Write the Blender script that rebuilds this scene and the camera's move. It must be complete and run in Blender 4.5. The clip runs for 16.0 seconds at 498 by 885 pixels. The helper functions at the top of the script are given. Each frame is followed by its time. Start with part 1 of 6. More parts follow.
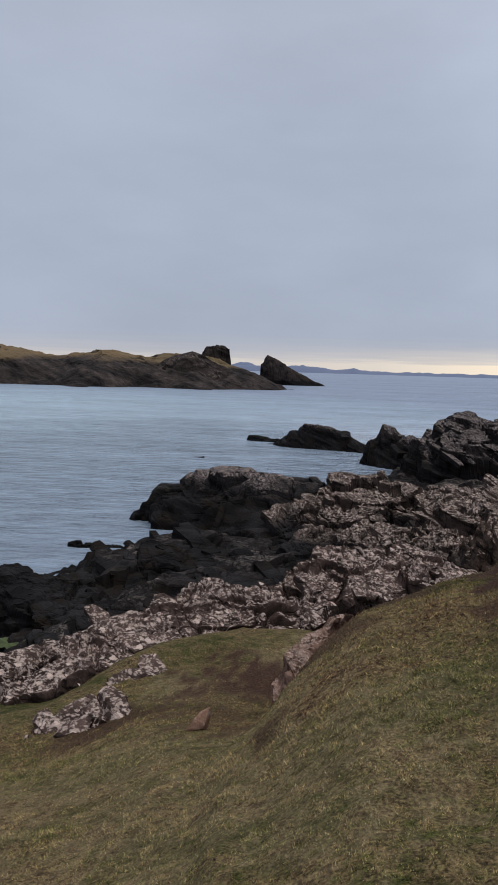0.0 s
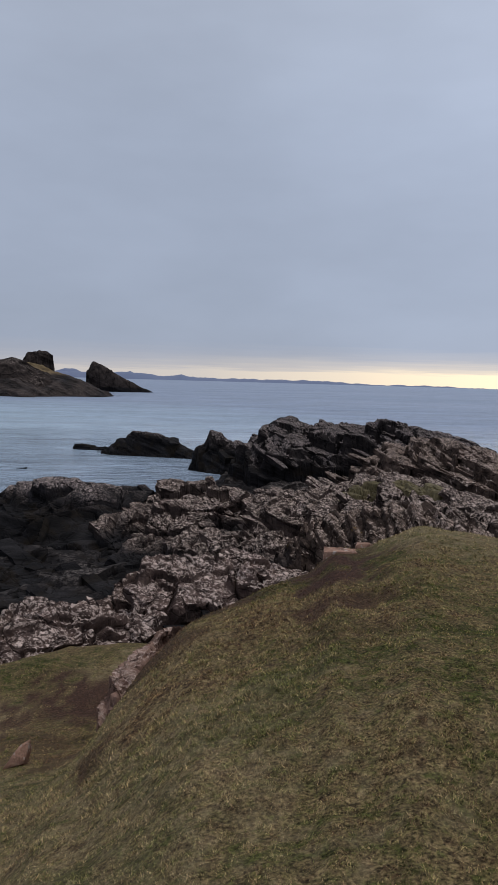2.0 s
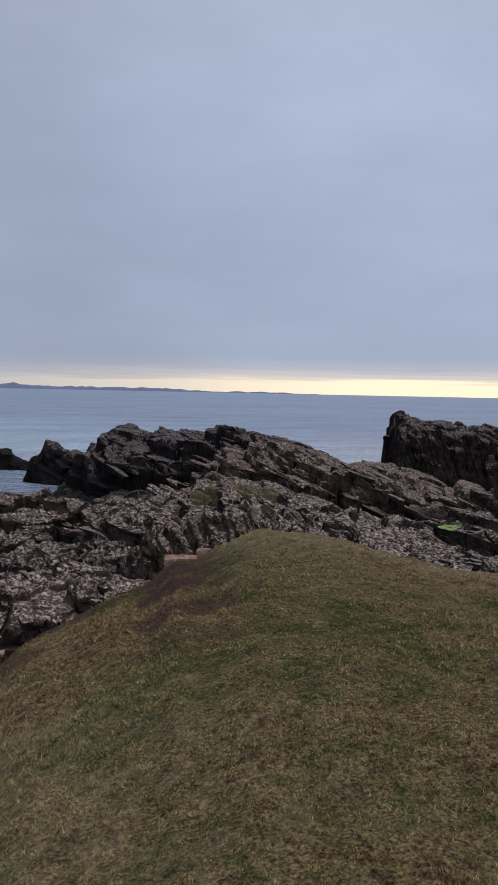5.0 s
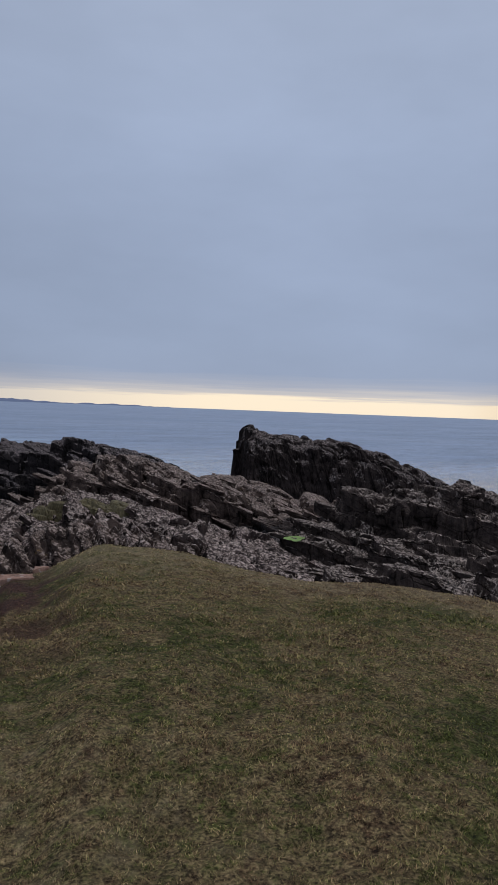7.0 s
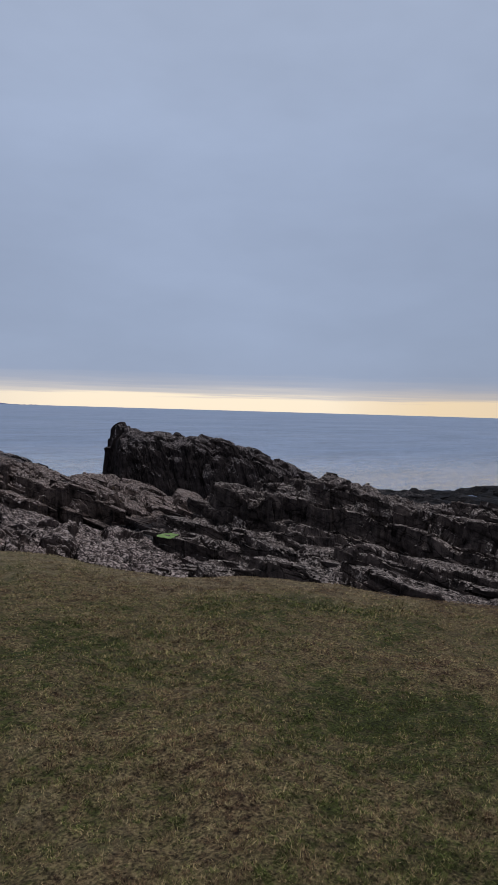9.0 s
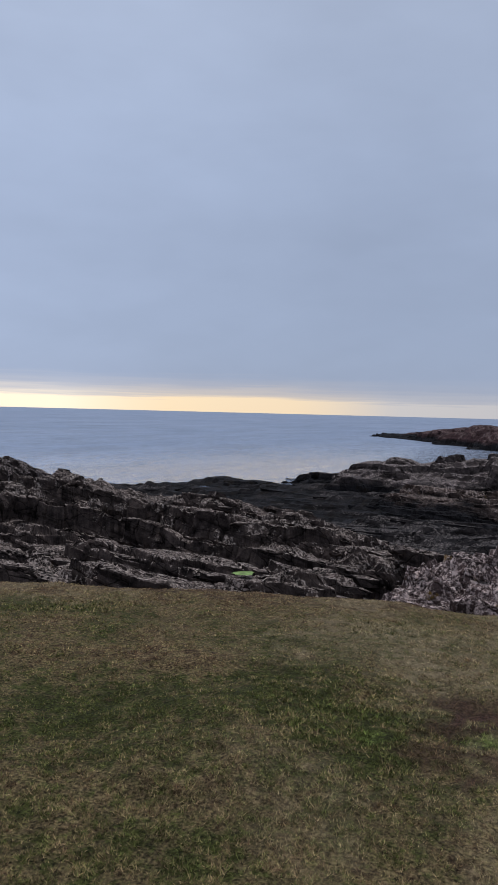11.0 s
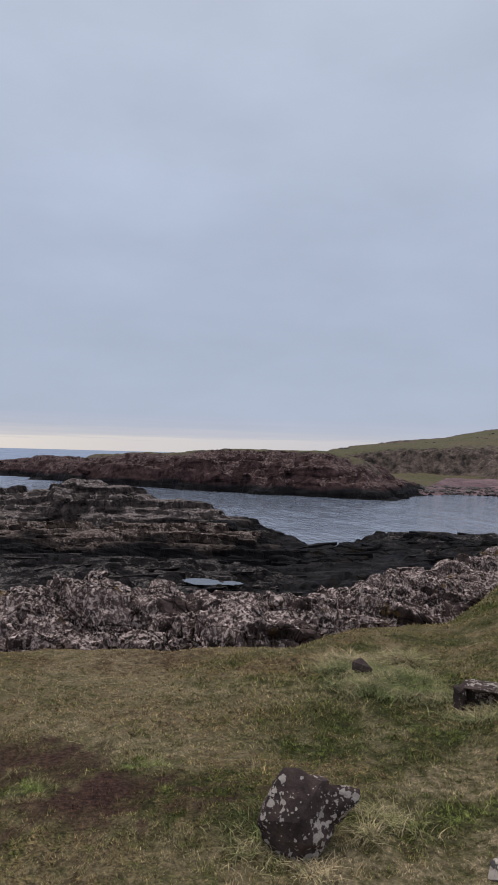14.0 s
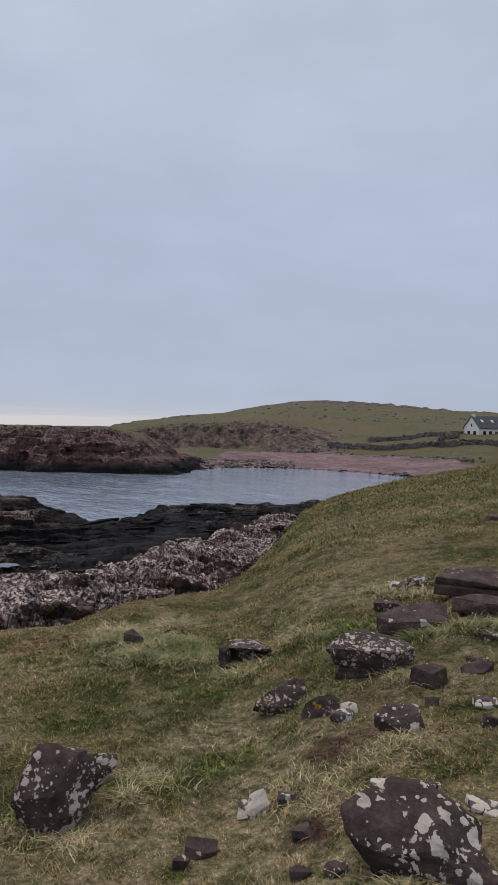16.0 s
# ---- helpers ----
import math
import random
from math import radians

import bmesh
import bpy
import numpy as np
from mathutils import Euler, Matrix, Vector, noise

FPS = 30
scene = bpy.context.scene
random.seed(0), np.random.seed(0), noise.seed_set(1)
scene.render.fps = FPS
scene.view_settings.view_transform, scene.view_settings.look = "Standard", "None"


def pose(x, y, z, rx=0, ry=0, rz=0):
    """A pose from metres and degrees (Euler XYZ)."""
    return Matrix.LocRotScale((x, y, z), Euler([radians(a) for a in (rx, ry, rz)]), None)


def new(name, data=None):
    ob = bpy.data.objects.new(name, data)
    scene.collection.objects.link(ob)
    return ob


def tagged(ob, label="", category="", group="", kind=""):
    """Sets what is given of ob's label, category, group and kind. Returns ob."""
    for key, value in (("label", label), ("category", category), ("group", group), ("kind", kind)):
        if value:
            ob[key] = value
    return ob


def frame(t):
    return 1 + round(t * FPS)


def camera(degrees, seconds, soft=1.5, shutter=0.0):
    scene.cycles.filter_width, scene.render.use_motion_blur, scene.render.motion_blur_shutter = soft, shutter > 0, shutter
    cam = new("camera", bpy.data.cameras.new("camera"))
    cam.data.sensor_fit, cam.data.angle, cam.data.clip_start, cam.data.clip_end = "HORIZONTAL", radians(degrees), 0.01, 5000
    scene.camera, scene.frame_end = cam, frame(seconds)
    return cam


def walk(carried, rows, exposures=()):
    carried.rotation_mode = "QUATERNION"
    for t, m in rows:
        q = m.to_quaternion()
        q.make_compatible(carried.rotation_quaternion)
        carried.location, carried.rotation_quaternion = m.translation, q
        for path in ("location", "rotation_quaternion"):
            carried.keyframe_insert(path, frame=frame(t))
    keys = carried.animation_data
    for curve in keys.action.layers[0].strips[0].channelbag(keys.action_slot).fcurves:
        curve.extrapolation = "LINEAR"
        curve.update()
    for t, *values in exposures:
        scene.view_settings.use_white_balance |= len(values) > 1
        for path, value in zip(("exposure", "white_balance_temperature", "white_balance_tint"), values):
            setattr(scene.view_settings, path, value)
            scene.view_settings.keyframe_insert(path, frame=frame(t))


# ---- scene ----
cam = camera(38.52, 16.0, soft=1.05)
PATH = [
    (0.0, -0.04, 0.19, 7.92, 84.16, -1.73, -0.00),
    (0.5, 0.05, 0.19, 7.91, 84.29, -1.64, -4.47),
    (1.0, 0.08, 0.21, 7.92, 84.61, -1.44, -8.41),
    (1.5, 0.05, 0.28, 7.96, 84.92, -1.46, -11.46),
    (2.0, 0.05, 0.32, 7.96, 85.06, -1.62, -13.73),
    (2.5, 0.07, 0.41, 7.95, 84.97, -1.64, -16.01),
    (3.0, 0.09, 0.43, 7.96, 84.93, -1.67, -18.82),
    (3.5, 0.10, 0.41, 7.96, 85.18, -1.81, -21.52),
    (6.0, 0.14, 0.37, 7.95, 86.72, -1.11, -31.27),
    (6.5, 0.21, 0.37, 7.96, 87.12, -1.59, -35.01),
    (7.0, 0.26, 0.41, 7.95, 87.32, -2.16, -38.37),
    (7.5, 0.27, 0.44, 7.93, 87.29, -2.49, -41.04),
    (8.0, 0.26, 0.40, 7.94, 87.27, -2.32, -43.02),
    (10.5, 0.33, 0.16, 7.98, 87.49, -1.19, -62.77),
    (11.0, 0.37, 0.09, 7.96, 87.52, -1.47, -69.42),
    (11.5, 0.39, 0.06, 7.99, 87.85, -2.04, -77.01),
    (12.0, 0.42, 0.07, 8.01, 88.57, -2.35, -83.42),
    (12.5, 0.43, 0.05, 8.01, 89.35, -2.23, -88.00),
    (13.0, 0.43, 0.02, 8.01, 90.35, -2.24, -92.74),
    (13.5, 0.43, -0.02, 8.02, 90.85, -1.98, -98.07),
    (14.0, 0.43, -0.06, 8.01, 90.85, -1.52, -103.50),
    (14.5, 0.42, -0.11, 8.00, 90.61, -1.16, -108.88),
    (15.0, 0.40, -0.15, 8.00, 90.04, -1.15, -113.73),
    (15.5, 0.38, -0.17, 7.99, 89.56, -1.14, -117.92),
    (16.0, 0.36, -0.19, 7.99, 89.23, -0.99, -120.80),
]
EXPOSURES = [(0.0, 0.13, 6900, 9.5), (1.0, 0.07, 6830, 10), (2.0, -0.02, 6720, 10), (3.5, -0.08, 6630, 11), (6.0, -0.1, 6450, 11), (6.5, -0.13, 6400, 11), (7.0, -0.29, 6220, 10.5), (8.0, -0.29, 6200, 10.5), (11.0, -0.06, 6220, 11), (11.5, 0.07, 6430, 11), (13.0, 0.2, 6650, 10.5), (15.0, 0.24, 6820, 10), (16.0, 0.26, 6780, 9)]
walk(cam, [(t, pose(x, y, z, rx, ry, rz)) for t, x, y, z, rx, ry, rz in PATH], EXPOSURES)

# ---- sky and sun ----
SUN_AZ, SUN_EL = 70.0, 72.0


def overcast_world():
    w = bpy.data.worlds.new("overcast_sky")
    scene.world = w
    w.use_nodes = True
    nt = w.node_tree
    nt.nodes.clear()
    out = nt.nodes.new("ShaderNodeOutputWorld")
    bg = nt.nodes.new("ShaderNodeBackground")
    nt.links.new(bg.outputs[0], out.inputs[0])
    g = Graph(nt)
    co = g.node("ShaderNodeTexCoord").outputs["Generated"]
    sep = g.node("ShaderNodeSeparateXYZ", Vector=co)
    el = sep.outputs["Z"]
    # bearing measured from the brightest part of the horizon
    glow_dir = (math.sin(radians(44)), math.cos(radians(44)), 0.0)
    dot = g.node("ShaderNodeVectorMath", operation="DOT_PRODUCT", v0=co, v1=glow_dir).outputs["Value"]
    toward = g.ramp(dot, [(0.66, 0.05), (0.83, 0.15), (0.92, 0.5), (0.985, 1.0)])
    # cloud deck
    deck = g.ramp(el, [(0.0, (0.37, 0.40, 0.50)), (0.05, (0.335, 0.395, 0.53)), (0.16, (0.35, 0.41, 0.54)), (0.32, (0.385, 0.45, 0.585)),
                       (0.55, (0.42, 0.48, 0.60)), (1.0, (0.46, 0.51, 0.62))])
    squash = g.node("ShaderNodeVectorMath", operation="MULTIPLY", v0=co, v1=(2.2, 2.2, 6.0)).outputs["Vector"]
    mottle = g.noise(squash, 1.3, 4, 0.55)
    shade = g.ramp(mottle, [(0.3, 0.93), (0.7, 1.07)])
    deck = g.mix("MULTIPLY", 1.0, deck, shade)
    level = g.node("ShaderNodeVectorMath", operation="MULTIPLY", v0=co, v1=(1.0, 1.0, 0.0)).outputs["Vector"]
    level = g.node("ShaderNodeVectorMath", operation="NORMALIZE", v0=level).outputs["Vector"]
    round_glow = g.node("ShaderNodeVectorMath", operation="DOT_PRODUCT", v0=level, v1=glow_dir).outputs["Value"]
    deck = g.mix("MULTIPLY", 1.0, deck, g.ramp(round_glow, [(0.84, 1.0), (0.94, 1.09), (1.0, 1.18)]))
    # clear strip under the deck, with a ragged upper edge
    flat = g.node("ShaderNodeVectorMath", operation="MULTIPLY", v0=co, v1=(3.0, 3.0, 110.0)).outputs["Vector"]
    rag = g.noise(flat, 1.5, 5, 0.62)
    edge = g.math("ADD", el, g.math("MULTIPLY", g.math("SUBTRACT", rag, 0.5), 0.026))
    strip = g.ramp(edge, [(0.0, 1.0), (0.0165, 1.0), (0.0205, 0.42), (0.028, 0.30), (0.034, 0.12), (0.05, 0.0)])
    strip_col = g.mix("MIX", toward, (0.60, 0.58, 0.585, 1), (1.32, 1.10, 0.80, 1))
    amber_dir = (math.sin(radians(68)), math.cos(radians(68)), 0.0)
    amber = g.ramp(g.node("ShaderNodeVectorMath", operation="DOT_PRODUCT", v0=level, v1=amber_dir).outputs["Value"], [(0.975, 0.0), (0.996, 0.75)])
    strip_col = g.mix("MIX", amber, strip_col, (1.15, 0.86, 0.50, 1))
    amount = g.math("MULTIPLY", strip, g.ramp(dot, [(0.0, 0.0), (0.45, 0.55), (0.8, 0.9), (1.0, 1.0)]))
    sky = g.mix("MIX", amount, deck, strip_col)
    clear = g.node("ShaderNodeTexSky")
    clear.sky_type = "NISHITA"
    clear.sun_disc = False
    clear.sun_elevation = radians(SUN_EL)
    clear.sun_rotation = radians(SUN_AZ)
    thin = g.mix("MULTIPLY", 1.0, clear.outputs[0], (0.10, 0.10, 0.10, 1))
    nt.links.new(g.mix("MIX", 0.08, sky, thin), bg.inputs["Color"])
    bg.inputs["Strength"].default_value = 1.0


def soft_sun():
    data = bpy.data.lights.new("sun", "SUN")
    data.energy = 1.1
    data.angle = radians(40)
    data.color = (1.0, 0.96, 0.91)
    ob = new("sun", data)
    a, e = radians(SUN_AZ), radians(SUN_EL)
    d = Vector((math.sin(a) * math.cos(e), math.cos(a) * math.cos(e), math.sin(e)))
    ob.rotation_euler = d.to_track_quat("Z", "Y").to_euler()
    ob.location = d * 300


# ---- node helper ----
class Graph:
    def __init__(self, nt):
        self.nt = nt

    def put(self, socket, value):
        if value is None:
            return
        if isinstance(value, bpy.types.NodeSocket):
            self.nt.links.new(value, socket)
        elif socket.type == "RGBA" and len(value) == 3:
            socket.default_value = (*value, 1)
        else:
            socket.default_value = value

    def node(self, kind, operation=None, v0=None, v1=None, **named):
        n = self.nt.nodes.new(kind)
        if operation:
            n.operation = operation
        for i, v in ((0, v0), (1, v1)):
            self.put(n.inputs[i], v) if v is not None else None
        for k, v in named.items():
            self.put(n.inputs[k], v)
        return n

    def math(self, op, a, b, clamp=False):
        n = self.node("ShaderNodeMath", op, a, b)
        n.use_clamp = clamp
        return n.outputs[0]

    def noise(self, co, scale, detail=4.0, rough=0.55, distort=0.0):
        n = self.node("ShaderNodeTexNoise", Vector=co, Scale=scale, Detail=detail, Roughness=rough, Distortion=distort)
        return n.outputs["Fac"]

    def voronoi(self, co, scale, feature="F1", randomness=1.0):
        n = self.nt.nodes.new("ShaderNodeTexVoronoi")
        n.feature = feature
        self.put(n.inputs["Vector"], co)
        n.inputs["Scale"].default_value = scale
        n.inputs["Randomness"].default_value = randomness
        return n.outputs["Distance"]

    def ramp(self, fac, stops, mode="LINEAR"):
        n = self.nt.nodes.new("ShaderNodeValToRGB")
        n.color_ramp.interpolation = mode
        es = n.color_ramp.elements
        while len(es) < len(stops):
            es.new(0.5)
        for e, (p, c) in zip(es, stops):
            e.position = p
            e.color = (c, c, c, 1) if not isinstance(c, tuple) else (*c[:3], 1)
        self.put(n.inputs[0], fac)
        return n.outputs[0]

    def mix(self, mode, fac, a, b):
        n = self.nt.nodes.new("ShaderNodeMix")
        n.data_type = "RGBA"
        n.blend_type = mode
        self.put(n.inputs[0], fac)
        self.put(n.inputs[6], a)
        self.put(n.inputs[7], b)
        return n.outputs[2]

    def bump(self, height, strength, distance, normal=None):
        n = self.node("ShaderNodeBump", Strength=strength, Distance=distance, Height=height)
        if normal is not None:
            self.nt.links.new(normal, n.inputs["Normal"])
        return n.outputs[0]


overcast_world()
soft_sun()

# ---- materials ----
def fresh(name):
    m = bpy.data.materials.new(name)
    m.use_nodes = True
    nt = m.node_tree
    return m, Graph(nt), nt.nodes["Principled BSDF"]


def where(g):
    return g.node("ShaderNodeNewGeometry")


def rock_material(name, dark, light, lichen, amount, tide=1.4, blotch=5.0, ochre=0.0, weed=0.0, rough=0.85, grain=1.0, cling=0.9, beds=(0.23, -0.27), thick=0.22, split=0.4):
    """Weathered shore rock: two greys, pale crustose lichen on what stays dry, black below the tide line."""
    m, g, b = fresh(name)
    geo = where(g)
    co = geo.outputs["Position"]
    xyz = g.node("ShaderNodeSeparateXYZ", Vector=co)
    lv = g.node("ShaderNodeAttribute")
    lv.attribute_name = "level"
    tilt = g.node("ShaderNodeSeparateXYZ", Vector=geo.outputs["Normal"]).outputs["Z"]
    up = g.math("ADD", g.math("MULTIPLY", lv.outputs["Fac"], 0.55), g.math("MULTIPLY", tilt, 0.45))
    big = g.noise(co, 0.35 * grain, 3, 0.6)
    mid = g.noise(co, 2.2 * grain, 5, 0.65)
    fine = g.noise(co, 17.0 * grain, 5, 0.7)
    col = g.mix("MIX", g.ramp(mid, [(0.32, 0), (0.68, 1)]), dark, light)
    col = g.mix("MULTIPLY", 0.8, col, g.ramp(fine, [(0.25, 0.55), (0.75, 1.35)]))
    n = g.node("ShaderNodeVectorMath", operation="DOT_PRODUCT", v0=co, v1=(beds[0], beds[1], 1.0)).outputs["Value"]
    lie = g.node("ShaderNodeCombineXYZ", X=g.math("MULTIPLY", xyz.outputs["X"], 0.3 * grain), Y=g.math("MULTIPLY", xyz.outputs["Y"], 0.3 * grain), Z=g.math("MULTIPLY", n, 0.6 / thick))
    band = g.noise(lie.outputs[0], 1.0, 4, 0.6)
    col = g.mix("MULTIPLY", 1.0, col, g.ramp(band, [(0.36, 0.4), (0.46, 1.0), (0.65, 1.2)]))
    slab = g.node("ShaderNodeCombineXYZ", X=g.math("MULTIPLY", xyz.outputs["X"], 0.75 * grain), Y=g.math("MULTIPLY", xyz.outputs["Y"], 0.75 * grain), Z=g.math("MULTIPLY", n, 0.36 / thick)).outputs[0]
    bent = g.node("ShaderNodeTexNoise", Vector=co, Scale=1.6 * grain, Detail=4.0)
    lag = g.node("ShaderNodeVectorMath", operation="SCALE", v0=bent.outputs["Color"])
    lag.inputs["Scale"].default_value = 0.5
    slab = g.node("ShaderNodeVectorMath", operation="ADD", v0=slab, v1=lag.outputs[0]).outputs[0]
    crack = g.math("MINIMUM", g.ramp(g.voronoi(slab, 0.8, "DISTANCE_TO_EDGE"), [(0.004, 0), (0.025, 1)]), g.ramp(g.voronoi(slab, 2.3, "DISTANCE_TO_EDGE"), [(0.0, 0.6), (0.025, 1)]))
    col = g.mix("MULTIPLY", 1.0, col, g.ramp(crack, [(0.0, split), (1.0, 1.0)]))
    dry = g.math("ADD", xyz.outputs["Z"], g.math("MULTIPLY", g.math("SUBTRACT", big, 0.5), 2.4))
    dry = g.ramp(g.math("MULTIPLY", dry, 0.1), [(tide * 0.1 - 0.03, 0), (tide * 0.1 + 0.05, 1)])
    # lichen crusts
    warp = g.node("ShaderNodeTexNoise", Vector=co, Scale=blotch * 1.3, Detail=3.0)
    off = g.node("ShaderNodeVectorMath", operation="SCALE", v0=warp.outputs["Color"])
    off.inputs["Scale"].default_value = 0.17
    moved = g.node("ShaderNodeVectorMath", operation="ADD", v0=co, v1=off.outputs[0]).outputs[0]
    cells = g.node("ShaderNodeTexVoronoi", Vector=moved, Scale=blotch * 1.5)
    size = g.math("MULTIPLY", g.node("ShaderNodeSeparateColor", Color=cells.outputs["Color"]).outputs[1], 0.5)
    ring = g.math("ADD", g.math("SUBTRACT", size, cells.outputs["Distance"]), g.math("MULTIPLY", g.math("SUBTRACT", fine, 0.5), 0.6))
    spots = g.math("MAXIMUM", g.ramp(g.math("ADD", ring, 0.5), [(0.54, 0), (0.64, 1)]), g.ramp(g.noise(moved, blotch * 2.2, 5, 0.72), [(0.50, 0), (0.58, 0.8)]))
    cells2 = g.voronoi(moved, blotch * 3.6)
    specks = g.ramp(cells2, [(0.26, 1), (0.36, 0)])
    cover = g.math("ADD", g.math("MULTIPLY", g.math("SUBTRACT", g.noise(co, 0.9 * grain, 5, 0.65), 0.5), 2.5), 0.5)
    lo = 0.78 - 0.5 * amount
    lying = g.math("MULTIPLY", g.math("SUBTRACT", up, 0.66), cling * 1.5)
    cover = g.math("ADD", g.math("ADD", cover, lying), g.math("MULTIPLY", g.math("SUBTRACT", band, 0.5), 0.55))
    patch = g.ramp(cover, [(lo - 0.03, 0), (lo + 0.05, 1)])
    mask = g.math("MAXIMUM", g.math("MULTIPLY", spots, patch), g.math("MULTIPLY", specks, g.ramp(cover, [(lo - 0.12, 0), (lo + 0.02, 0.55)])))
    mask = g.math("MULTIPLY", g.math("MULTIPLY", mask, dry), g.ramp(crack, [(0.0, split * 0.6), (1.0, 1.0)]))
    crust = g.mix("MULTIPLY", 0.55, lichen, g.ramp(fine, [(0.3, 0.6), (0.7, 1.2)]))
    col = g.mix("MIX", mask, col, crust)
    if ochre:
        o = g.noise(co, 1.7, 4, 0.6)
        om = g.math("MULTIPLY", g.ramp(o, [(0.70 - 0.1 * ochre, 0), (0.75 - 0.1 * ochre, 1)]), dry)
        om = g.math("MULTIPLY", om, g.ramp(fine, [(0.4, 0), (0.6, 1)]))
        col = g.mix("MIX", om, col, (0.20, 0.12, 0.03))
    wet = g.mix("MULTIPLY", 1.0, (0.0115, 0.0105, 0.0108), g.ramp(fine, [(0.2, 0.5), (0.8, 1.8)]))
    wet = g.mix("MULTIPLY", 1.0, wet, g.ramp(band, [(0.36, 0.3), (0.5, 1.0), (0.66, 2.2)]))
    if weed:
        wm = g.ramp(g.noise(co, 0.8, 4, 0.6), [(0.56 - 0.1 * weed, 0), (0.66 - 0.1 * weed, 1)])
        wet = g.mix("MIX", wm, wet, (0.016, 0.0125, 0.0098))
    col = g.mix("MIX", dry, wet, col)
    g.put(b.inputs["Base Color"], col)
    g.put(b.inputs["Roughness"], g.ramp(dry, [(0, rough * 0.75), (1, rough)]))
    b.inputs["Specular IOR Level"].default_value = 0.03
    h = g.math("ADD", g.math("ADD", g.math("MULTIPLY", mid, 0.6), g.math("MULTIPLY", fine, 0.25)), g.math("MULTIPLY", g.math("ADD", band, crack), 0.8))
    n1 = g.bump(h, 0.7, 0.07 / grain)
    n2 = g.bump(mask, 0.35, 0.012, n1)
    g.put(b.inputs["Normal"], n2)
    return m


def grass_colour(g, co, random=None):
    """Tired spring turf: straw, moss green and brown in drifts."""
    big = g.noise(co, 0.5, 4, 0.65)
    mid = g.noise(co, 3.2, 4, 0.65)
    clump = g.noise(co, 13.0, 3, 0.6)
    fine = g.noise(co, 30.0, 4, 0.7)
    pick = g.math("ADD", g.math("MULTIPLY", big, 0.42), g.math("ADD", g.math("MULTIPLY", mid, 0.34), g.math("SUBTRACT", g.math("MULTIPLY", clump, 0.46), 0.11)))
    if random is not None:
        pick = g.math("ADD", pick, g.math("MULTIPLY", g.math("SUBTRACT", random, 0.5), 0.26))
    else:
        pick = g.math("ADD", pick, g.math("MULTIPLY", g.math("SUBTRACT", fine, 0.5), 0.25))
    return pick, fine


def grass_material(name, straw, brown, green, blades=False):
    m, g, b = fresh(name)
    geo = where(g)
    co = geo.outputs["Position"]
    pick, fine = grass_colour(g, co, geo.outputs["Random Per Island"] if blades else None)
    worn = g.node("ShaderNodeAttribute")
    worn.attribute_name = "worn"
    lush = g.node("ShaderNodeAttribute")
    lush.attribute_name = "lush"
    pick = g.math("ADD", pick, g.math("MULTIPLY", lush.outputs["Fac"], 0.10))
    half = tuple(0.5 * (a + c) for a, c in zip(straw, green))
    col = g.ramp(pick, [(0.34, brown), (0.45, straw), (0.52, half), (0.58, green), (0.68, tuple(c * 0.72 for c in green)), (0.88, (0.20, 0.25, 0.06))])
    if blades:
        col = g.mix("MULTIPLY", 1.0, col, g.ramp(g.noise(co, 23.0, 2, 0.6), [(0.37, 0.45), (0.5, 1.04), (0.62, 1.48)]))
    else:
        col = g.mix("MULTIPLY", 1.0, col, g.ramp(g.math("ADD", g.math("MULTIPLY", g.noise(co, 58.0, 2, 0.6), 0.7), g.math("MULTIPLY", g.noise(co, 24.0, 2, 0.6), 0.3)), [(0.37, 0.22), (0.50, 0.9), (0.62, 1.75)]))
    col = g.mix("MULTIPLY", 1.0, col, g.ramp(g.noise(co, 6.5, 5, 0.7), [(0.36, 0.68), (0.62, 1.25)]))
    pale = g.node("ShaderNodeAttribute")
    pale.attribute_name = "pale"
    # pale straw, partly extra brightness put into the turf's colour
    straw_lift = g.math("MULTIPLY", pale.outputs["Fac"], g.ramp(g.noise(co, 9.0, 4, 0.7), [(0.38, 0.15), (0.6, 1.0)]))
    col = g.mix("MIX", straw_lift, col, g.mix("MULTIPLY", 1.0, (0.58, 0.45, 0.265), g.ramp(g.noise(co, 45.0, 3, 0.7), [(0.3, 0.45), (0.7, 1.3)])))
    earth = g.mix("MIX", g.ramp(fine, [(0.35, 0), (0.65, 1)]), (0.060, 0.030, 0.022), (0.155, 0.080, 0.056))
    col = g.mix("MIX", worn.outputs["Fac"], col, earth)
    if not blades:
        # sheet under the blades darkened, putting the shade of the gaps into its colour
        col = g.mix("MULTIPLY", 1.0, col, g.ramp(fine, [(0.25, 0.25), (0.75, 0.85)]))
        g.put(b.inputs["Normal"], g.bump(g.math("ADD", fine, g.noise(co, 7.0, 4, 0.6)), 0.9, 0.04))
    else:
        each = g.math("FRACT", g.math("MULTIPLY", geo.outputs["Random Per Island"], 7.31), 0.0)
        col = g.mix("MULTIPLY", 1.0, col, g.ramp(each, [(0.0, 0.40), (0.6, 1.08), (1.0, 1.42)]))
    g.put(b.inputs["Base Color"], col)
    b.inputs["Roughness"].default_value = 0.9
    b.inputs["Specular IOR Level"].default_value = 0.1
    return m


